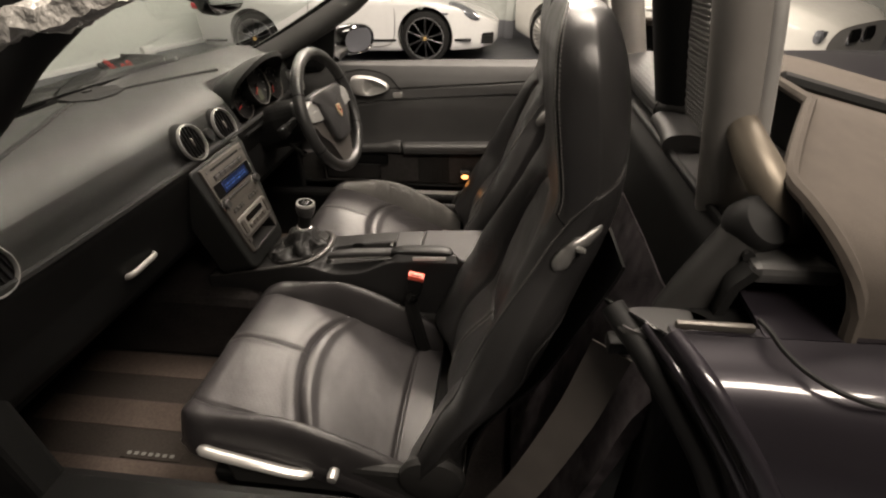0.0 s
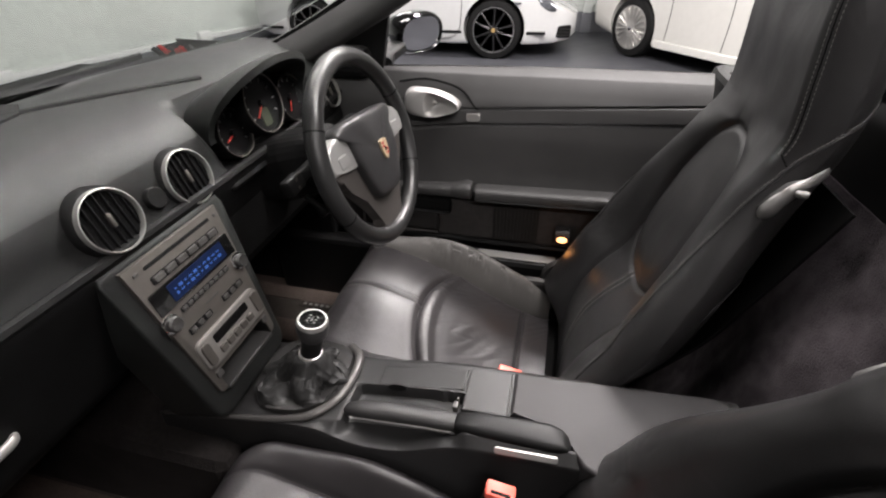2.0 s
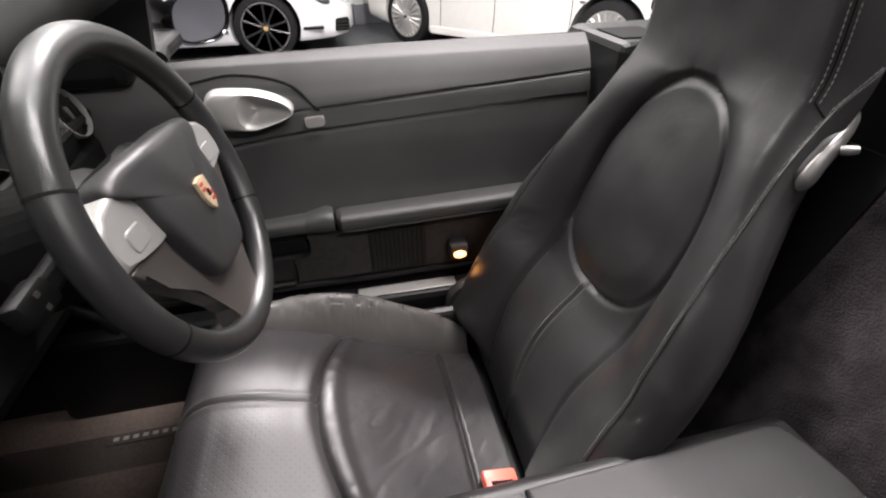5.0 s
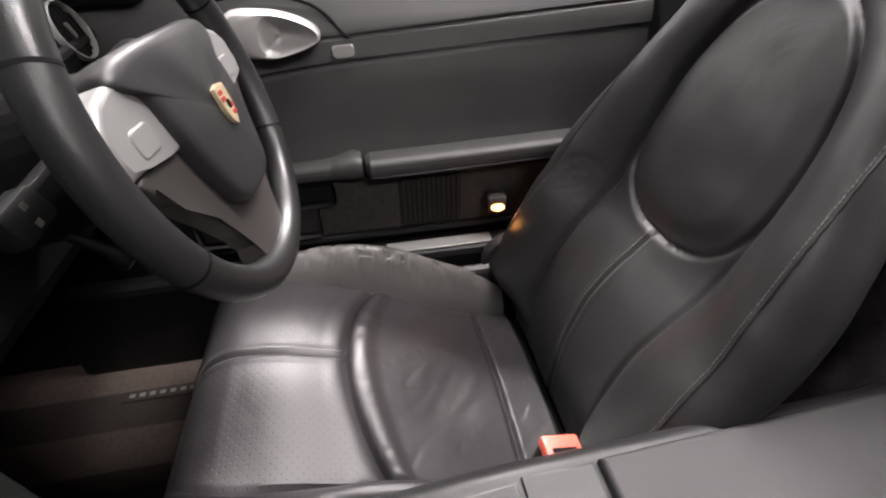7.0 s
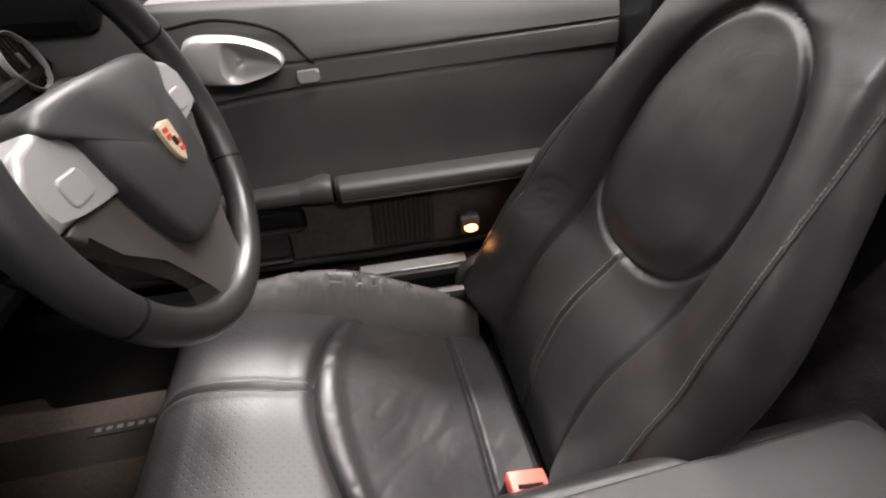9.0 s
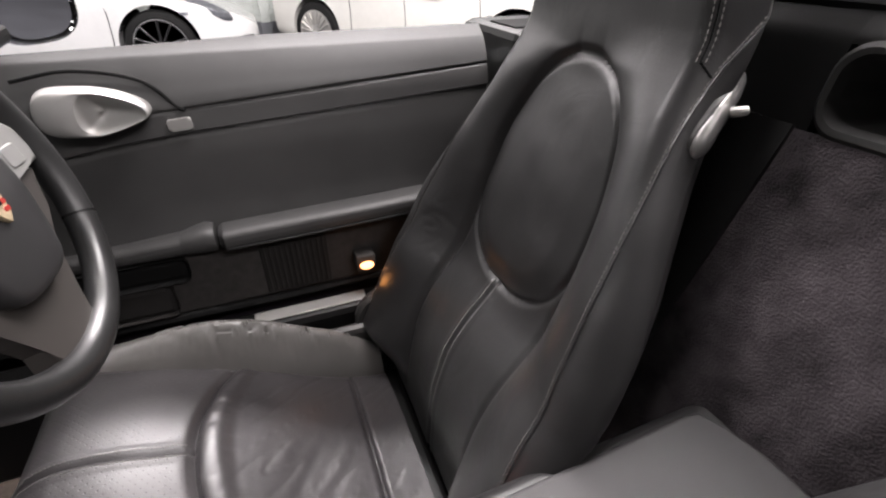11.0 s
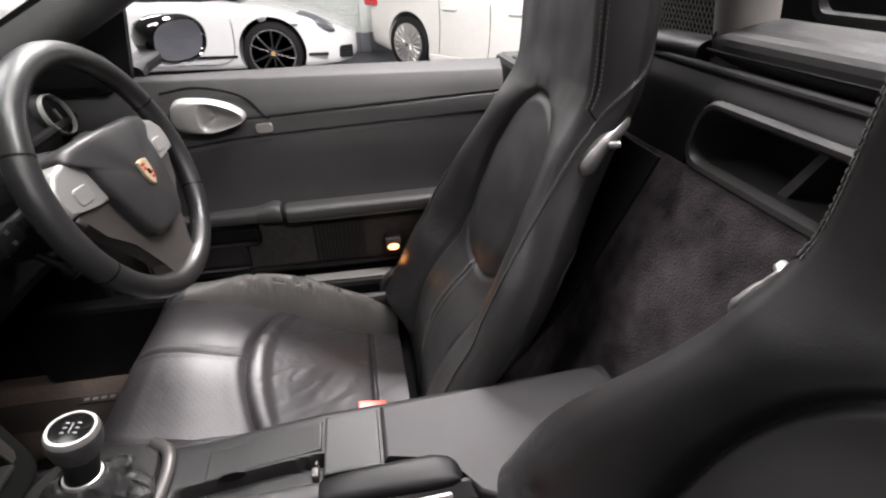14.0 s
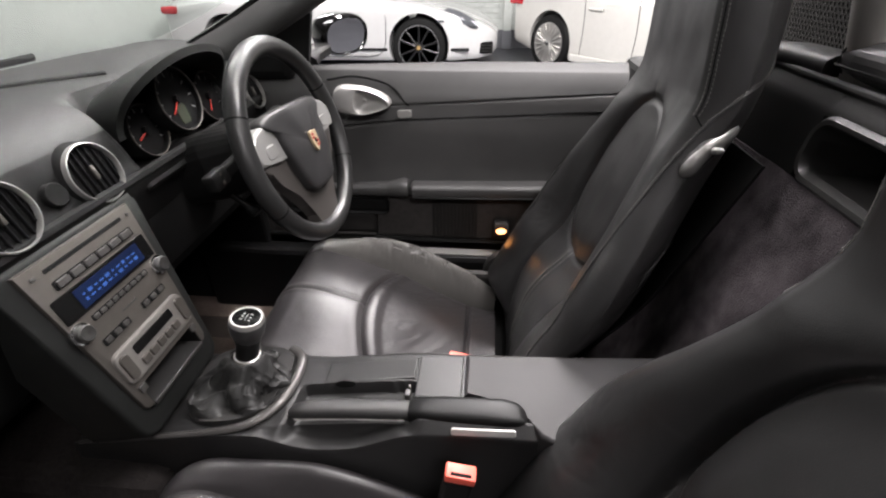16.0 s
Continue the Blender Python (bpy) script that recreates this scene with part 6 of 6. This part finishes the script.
part("tray_wall", loft([tray_ring(TRAY_W - 0.03, TRAY_H - 0.02, -0.084, 0.012), tray_ring(TRAY_W - 0.006, TRAY_H - 0.004, -0.006), tray_ring(TRAY_W + 0.002, TRAY_H + 0.004, 0.005, 0.022, 0.003), tray_ring(TRAY_W + 0.012, TRAY_H + 0.014, 0.006, 0.026, 0.005), tray_ring(TRAY_W + 0.02, TRAY_H + 0.024, 0.001, 0.03, 0.008), tray_ring(TRAY_W + 0.022, TRAY_H + 0.028, -0.03, 0.03, 0.008)], True, False), GREYPLASTIC, rear, "moulded black plastic tray")
part("tray_divider", put(loft([[(x, y, z) for x, z in ((a, -0.084), (b, -0.084), (b - 0.004, front), (a + 0.004, front))] for y, a, b, front in ((-0.03, -0.034, 0.0, -0.018), (-0.027, -0.028, -0.008, -0.02), (0.03, -0.012, 0.006, -0.03))]), tray_m), GREYPLASTIC, rear)


def rear_panel(y0, y1, z0, z1):
    return sheet(lambda u, v: Vector((0.452 + 0.14 * (z0 + (z1 - z0) * v - 1.046) + 0.012 * ease((z0 + (z1 - z0) * v - 1.085) / 0.025), y0 + (y1 - y0) * u, z0 + (z1 - z0) * v)), 24, 16, 0.01)


for y0, y1, z0 in ((-0.62, TRAY_Y - TRAY_W / 2 - 0.006, 0.99), (TRAY_Y + TRAY_W / 2 + 0.006, 0.62, 0.99), (TRAY_Y - TRAY_W / 2 - 0.006, TRAY_Y + TRAY_W / 2 + 0.006, TRAY_Z + TRAY_H / 2 + 0.006)):
    part("upper_panel", rear_panel(y0, y1, z0, 1.108), PANELDARK, rear)
part("shelf_edge", tube([(0.476, y, 1.112) for y in (-0.6, -0.2, 0.2, 0.6)], 0.006, 10), RUBBER, rear)
part("rear_shelf", box(0.474, 0.74, -0.62, 0.62, 1.092, 1.113, 0.008), DOORSKIN, rear)
for s in (-1, 1):
    part("corner_trim", loft([[(0.505 - 0.05 * ease((abs(y) - 0.22) / 0.3) + a * 0.03, s * y, 1.125 - 0.03 * ease((y - 0.3) / 0.2) + b * 0.016) for a, b in oval(2, 2, 20, 2.4)] for y in ((0.2, 0.24, 0.3, 0.38, 0.46, 0.54, 0.6) if s > 0 else (0.2, 0.24, 0.28, 0.32))]), LEATHER_SOFT, rear)
roll = thing("padded_roll", "black padded roll lying across the rear of the cabin", "padded roll")
part("cover", loft([[(0.535 + a * w, y, 1.139 + b * h) for a, b in oval(2, 2, 32, 2.3)] for y, w, h in ((-0.215, 0.02, 0.01), (-0.208, 0.042, 0.02), (-0.19, 0.055, 0.027), (0.16, 0.056, 0.028), (0.185, 0.053, 0.026), (0.2, 0.042, 0.02), (0.207, 0.02, 0.01))]), LEATHER_SOFT, roll)
part("piping", tube([(0.482, -0.19 + 0.38 * i / 20, 1.131) for i in range(21)], 0.0022, 6), RUBBER, roll)
for y in (-0.19, 0.185):
    part("end_seam", tube([(0.535 + a * 0.0545, y, 1.139 + b * 0.0272) for a, b in oval(2, 2, 32, 2.3)], 0.0016, 6, closed=True), RUBBER, roll)
defl = thing("wind_deflector", "clear wind deflector in a thin black frame between the roll hoops", "wind deflector")
df_m = pose(0.535, 0, 1.30, 0, -12, 0)
DW, DH = 0.27, 0.27


def defl_ring(w, h, x, r):
    return [df_m @ Vector((x, a, b)) for a, b in rounded(w, h, r, 6)]


part("frame", loft([defl_ring(DW - 0.018, DH - 0.018, -0.006, 0.012), defl_ring(DW, DH, -0.006, 0.02), defl_ring(DW, DH, 0.006, 0.02), defl_ring(DW - 0.018, DH - 0.018, 0.006, 0.012), defl_ring(DW - 0.018, DH - 0.018, -0.006, 0.012)], True, False), RUBBER, defl)
PANE = bpy.data.materials.new("deflector_pane")
PANE.use_nodes = True
pb = PANE.node_tree.nodes["Principled BSDF"]
pb.inputs["Base Color"].default_value = (0.9, 0.91, 0.9, 1)
pb.inputs["Transmission Weight"].default_value, pb.inputs["Roughness"].default_value, pb.inputs["IOR"].default_value = 1.0, 0.02, 1.1
pane = part("pane", loft([defl_ring(DW - 0.017, DH - 0.017, -0.0015, 0.012), defl_ring(DW - 0.017, DH - 0.017, 0.0015, 0.012)]), PANE, defl)
pane.visible_shadow = False


def diamond_mesh(s):
    """Crossing bars of a wire mesh between the legs of a hoop."""
    bm = bmesh.new()
    y0, y1, z0, z1, pitch = 0.21, 0.435, 1.122, 1.405, 0.0088

    def at(y, z):
        return Vector((0.527 - 0.2 * (z - 1.12), s * y, z))

    n = int(((y1 - y0) + (z1 - z0) * 0.6) / pitch)
    for slope in (-1, 1):
        for k in range(n + 1):
            # a bar leaves the low edge at c and climbs at a steep slant
            c = y0 + k * pitch if slope < 0 else y1 - k * pitch
            za, zb = z0, z1
            ya, yb = c, c + slope * 0.6 * (z1 - z0)
            lo, hi = max(0.0, (min(max(ya, y0), y1) - ya) / (yb - ya)), min(1.0, (min(max(yb, y0), y1) - ya) / (yb - ya))
            if hi - lo < 0.01 or (lo == 0.0 and not y0 <= ya <= y1 and hi == 0.0):
                continue
            p, q = at(ya + (yb - ya) * lo, za + (zb - za) * lo), at(ya + (yb - ya) * hi, za + (zb - za) * hi)
            d = (q - p).normalized()
            a, b = d.cross(Vector((1, 0, 0))).normalized() * 0.0013, Vector((0.0012, 0, 0))
            va = [bm.verts.new(p + e) for e in (a, b, -a, -b)]
            vb = [bm.verts.new(q + e) for e in (a, b, -a, -b)]
            for i in range(4):
                bm.faces.new((va[i], va[(i + 1) % 4], vb[(i + 1) % 4], vb[i]))
    return bm


def roll_hoop(s, label):
    ob = thing("roll_hoop", label, "roll bar", "roll hoops")
    outer = spline([(0.502, s * 0.475, 1.05), (0.492, s * 0.475, 1.12), (0.452, s * 0.473, 1.33), (0.437, s * 0.435, 1.42), (0.435, s * 0.33, 1.455)], 40)
    inner = spline([(0.435, s * 0.33, 1.455), (0.44, s * 0.235, 1.42), (0.478, s * 0.185, 1.3), (0.515, s * 0.178, 1.16), (0.53, s * 0.176, 1.08)], 40)
    part("hoop", tube(outer, 0.028, 20, side=(1, 0, 0)), TUBEGREY, ob)
    part("inner_leg", tube(inner, 0.034, 20, side=(1, 0, 0)), RUBBER if s < 0 else TUBEGREY, ob, "padded inner leg")
    part("bright_spine", tube([p + Vector((0.024, s * 0.014, 0)) for p in outer], 0.0105, 12, side=(1, 0, 0)), HANDLESILVER, ob, "satin silver spine")
    part("mesh_insert", diamond_mesh(s), RIBM, ob, "grey diamond wire mesh", smooth=False)
    return ob


RIBM = mat("mesh_wire", (0.09, 0.088, 0.085), 0.5, var=0.1)
roll_hoop(-1, "dark grey passenger roll hoop with satin spine and mesh insert")
roll_hoop(1, "dark grey driver's roll hoop with satin spine and mesh insert")
soft = thing("folded_soft_top", "brown-black folded cloth roof lying behind the seats", "soft top")


def cloth(u, v):
    a = u * math.pi
    y = -math.cos(a) * (0.66 + 0.02 * v)
    h = max(0.0, math.sin(a)) ** 0.27
    z = 1.0 + (0.212 - 0.21 * v) * h
    x0 = 0.61 - 0.13 * min(1, max(0, (abs(y) - 0.36) / 0.2)) + 0.085 * max(0.0, 1 - h) + 0.025 * math.sin(math.pi * min(1, (1 - h) * 1.2))
    return Vector((x0 + (1.45 - x0) * v, y, z + 0.004 * noise.noise(Vector((v * 5, a * 3, 2)))))


part("cloth", sheet(cloth, 60, 24, 0.008), FABRIC, soft)
part("inner_frame", tube(spline([(0.465, -0.44, 1.25), (0.484, -0.52, 1.195), (0.506, -0.552, 1.155), (0.53, -0.553, 1.106), (0.545, -0.553, 1.06), (0.548, -0.553, 1.0)], 20), [0.008, 0.012, 0.015, 0.0175, 0.019] + [0.02] * 15, 14), mat("bronze_frame", (0.2, 0.172, 0.138), 0.45, metal=0.5), soft, "bronze-grey roof frame arm")
part("edge_piping", tube([cloth(i / 60, 0.0) for i in range(61)], 0.0075, 8), FABRIC, soft)
part("top_trim", tube([cloth(0.36, 0.0 + 0.8 * i / 30) + Vector((0, 0, 0.004)) for i in range(31)], 0.012, 8), RUBBER, soft, "black roof seam trim")
# near-black curtain below the cloth edge stands in for the shade in the gap
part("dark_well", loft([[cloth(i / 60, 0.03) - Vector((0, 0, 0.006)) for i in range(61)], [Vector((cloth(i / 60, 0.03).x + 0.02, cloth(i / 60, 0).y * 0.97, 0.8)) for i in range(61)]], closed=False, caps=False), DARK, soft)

# passenger side quarter panel, door opening and belt
quarter = thing("rear_quarter_panel", "dark violet metallic rear quarter of the car", "car body")
EDGE = spline([(0.395, -0.665, 1.062), (0.43, -0.72, 1.03), (0.50, -0.765, 0.92), (0.545, -0.785, 0.78), (0.56, -0.79, 0.62), (0.52, -0.785, 0.48)], 40)


def quarter_skin(u, v):
    e = EDGE[int(round(v * 39))]
    x1 = 1.9
    x = e.x + (x1 - e.x) * u
    swell = 0.075 * math.sin(min(1, u * 1.25) * math.pi / 2)
    return Vector((x, e.y - swell * min(1, v * 2.2 + 0.1), e.z + 0.03 * u * (1 - v)))


part("skin", sheet(quarter_skin, 36, 39, 0.006), CARPAINT, quarter)
part("deck_edge", sheet(lambda u, v: Vector((0.48 + 1.4 * u, -0.665 + 0.10 * v, 1.064 + 0.028 * u + 0.008 * v)), 24, 6, 0.006), CARPAINT, quarter)
part("deck_lip", sheet(lambda u, v: Vector((0.395 + 0.084 * u, -0.665 + 0.012 * v, 1.062 + 0.002 * u)), 6, 2, 0.006), CARPAINT, quarter)
part("edge_bead", tube(EDGE, 0.010, 10), CARPAINT, quarter)
part("jamb", sheet(lambda u, v: EDGE[int(round(v * 39))] + Vector((-0.005 - 0.045 * u, 0.065 * u, -0.012 * u)), 10, 39, 0.004), GLOSSBLACK, quarter, "glossy black door jamb")
part("jamb_seal", tube([p + Vector((-0.045, 0.05, -0.012)) for p in EDGE], 0.013, 10), RUBBER, quarter)
part("jamb_lip", tube([p + Vector((-0.020, 0.016, -0.006)) for p in EDGE], 0.005, 10), CARPAINT, quarter)
part("shut_line", tube(spline([(0.474, -0.655, 1.077), (0.478, -0.67, 1.076), (0.486, -0.688, 1.068), (0.50, -0.708, 1.062), (0.526, -0.727, 1.058), (0.57, -0.735, 1.058), (0.75, -0.742, 1.062)], 40), 0.0026, 8), RUBBER, quarter)
part("weather_strip", box(0.397, 0.47, -0.665, -0.657, 1.066, 1.075, 0.003), STACKSILVER, quarter, "bright weather strip")
part("lock_striker", box(0.47, 0.485, -0.745, -0.72, 0.70, 0.76, 0.004), CHROME, quarter, "chrome lock striker")
# near-black wall: the shade behind the seat is painted in
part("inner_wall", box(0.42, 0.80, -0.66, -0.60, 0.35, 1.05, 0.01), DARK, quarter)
part("rear_inner_side", box(0.40, 0.80, 0.62, 0.86, 0.35, 1.03, 0.02), DASH, quarter)
part("rear_deck", box(0.78, 2.0, -0.70, 0.86, 0.60, 1.05, 0.04), CARPAINT, quarter)
part("lower_body", box(-0.75, 0.55, -0.80, -0.64, 0.2, 0.54, 0.02), CARPAINT, quarter)
for wx in (-1.62, 0.95):
    for s in (-1, 1):
        wheel(quarter, wx, s * 0.66, 0.32, 0.32, 0.235, 5, s, SILVER, Matrix.Identity(4), split=True)
psill = thing("passenger_sill", "black plastic door sill step", "sill")
part("sill_cover", box(-0.85, 0.46, -0.74, -0.60, 0.35, 0.582, 0.02), PLASTIC, psill)
part("tread_strip", box(-0.35, 0.15, -0.70, -0.66, 0.5822, 0.586, 0.0015), GREYPLASTIC, psill)
hinge_ = thing("roof_pivot", "dark roof frame pivot with round cap", "roof pivot")
part("arm", tube(spline([(0.484, -0.568, 1.126), (0.466, -0.574, 1.094), (0.445, -0.582, 1.06), (0.425, -0.59, 1.02)], 14), [0.022, 0.024] + [0.0245] * 10 + [0.025, 0.024], 18), GREYPLASTIC, hinge_)
part("cap", lathe([(0.002, -0.02), (0.026, -0.019), (0.0295, -0.012), (0.0295, 0.008), (0.026, 0.014), (0.002, 0.018)], 32, pose(0.488, -0.57, 1.134, 35, 25, 0)), RUBBER, hinge_, "black rubber cap")
part("pocket_shell", loft([[(0.40 + a * w, -0.635 + b * w * 0.5, z) for a, b in oval(2, 2, 24, 2.6)] for z, w in ((1.02, 0.03), (1.03, 0.045), (1.045, 0.05), (1.05, 0.046))]), GREYPLASTIC, hinge_)
beltw = thing("seat_belt", "black seat belt webbing hanging beside the passenger seat", "seat belt")
part("webbing", ribbon(spline([(0.366, -0.60, 0.97), (0.356, -0.605, 0.93), (0.33, -0.615, 0.84), (0.27, -0.625, 0.68), (0.2, -0.60, 0.5), (0.16, -0.57, 0.40)], 30), 0.05, 0.003, (1, -0.5, 0.2)), BELT, beltw)
part("guide", box(0.36, 0.388, -0.605, -0.58, 0.965, 0.985, 0.005), PLASTIC, beltw)
dbelt = thing("seat_belt_anchor", "black trim panel with belt slot behind the driver's door", "belt anchor")
part("panel", box(0.392, 0.56, 0.60, 0.80, 0.60, 1.034, 0.015), DASH, dbelt)
part("slot", box(0.41, 0.5, 0.64, 0.74, 1.033, 1.037, 0.001), DARK, dbelt)
part("webbing", ribbon(spline([(0.43, 0.60, 1.0), (0.39, 0.57, 0.85), (0.33, 0.575, 0.7)], 12), 0.045, 0.003, (1, 0.3, 0.2)), BELT, dbelt)

# ---- stand every thing on its own base point ----
bpy.context.view_layer.update()
for ob in [o for o in scene.objects if o.type == "EMPTY" and o.parent is None and o.location.length < 1e-9]:
    pts = [c.matrix_world @ Vector(q) for c in ob.children_recursive if c.type == "MESH" for q in c.bound_box]
    if not pts:
        continue
    p0 = Vector(((min(p.x for p in pts) + max(p.x for p in pts)) / 2, (min(p.y for p in pts) + max(p.y for p in pts)) / 2, min(p.z for p in pts)))
    ob.location = p0
    for c in ob.children:
        c.matrix_parent_inverse = Matrix.Translation(-p0)
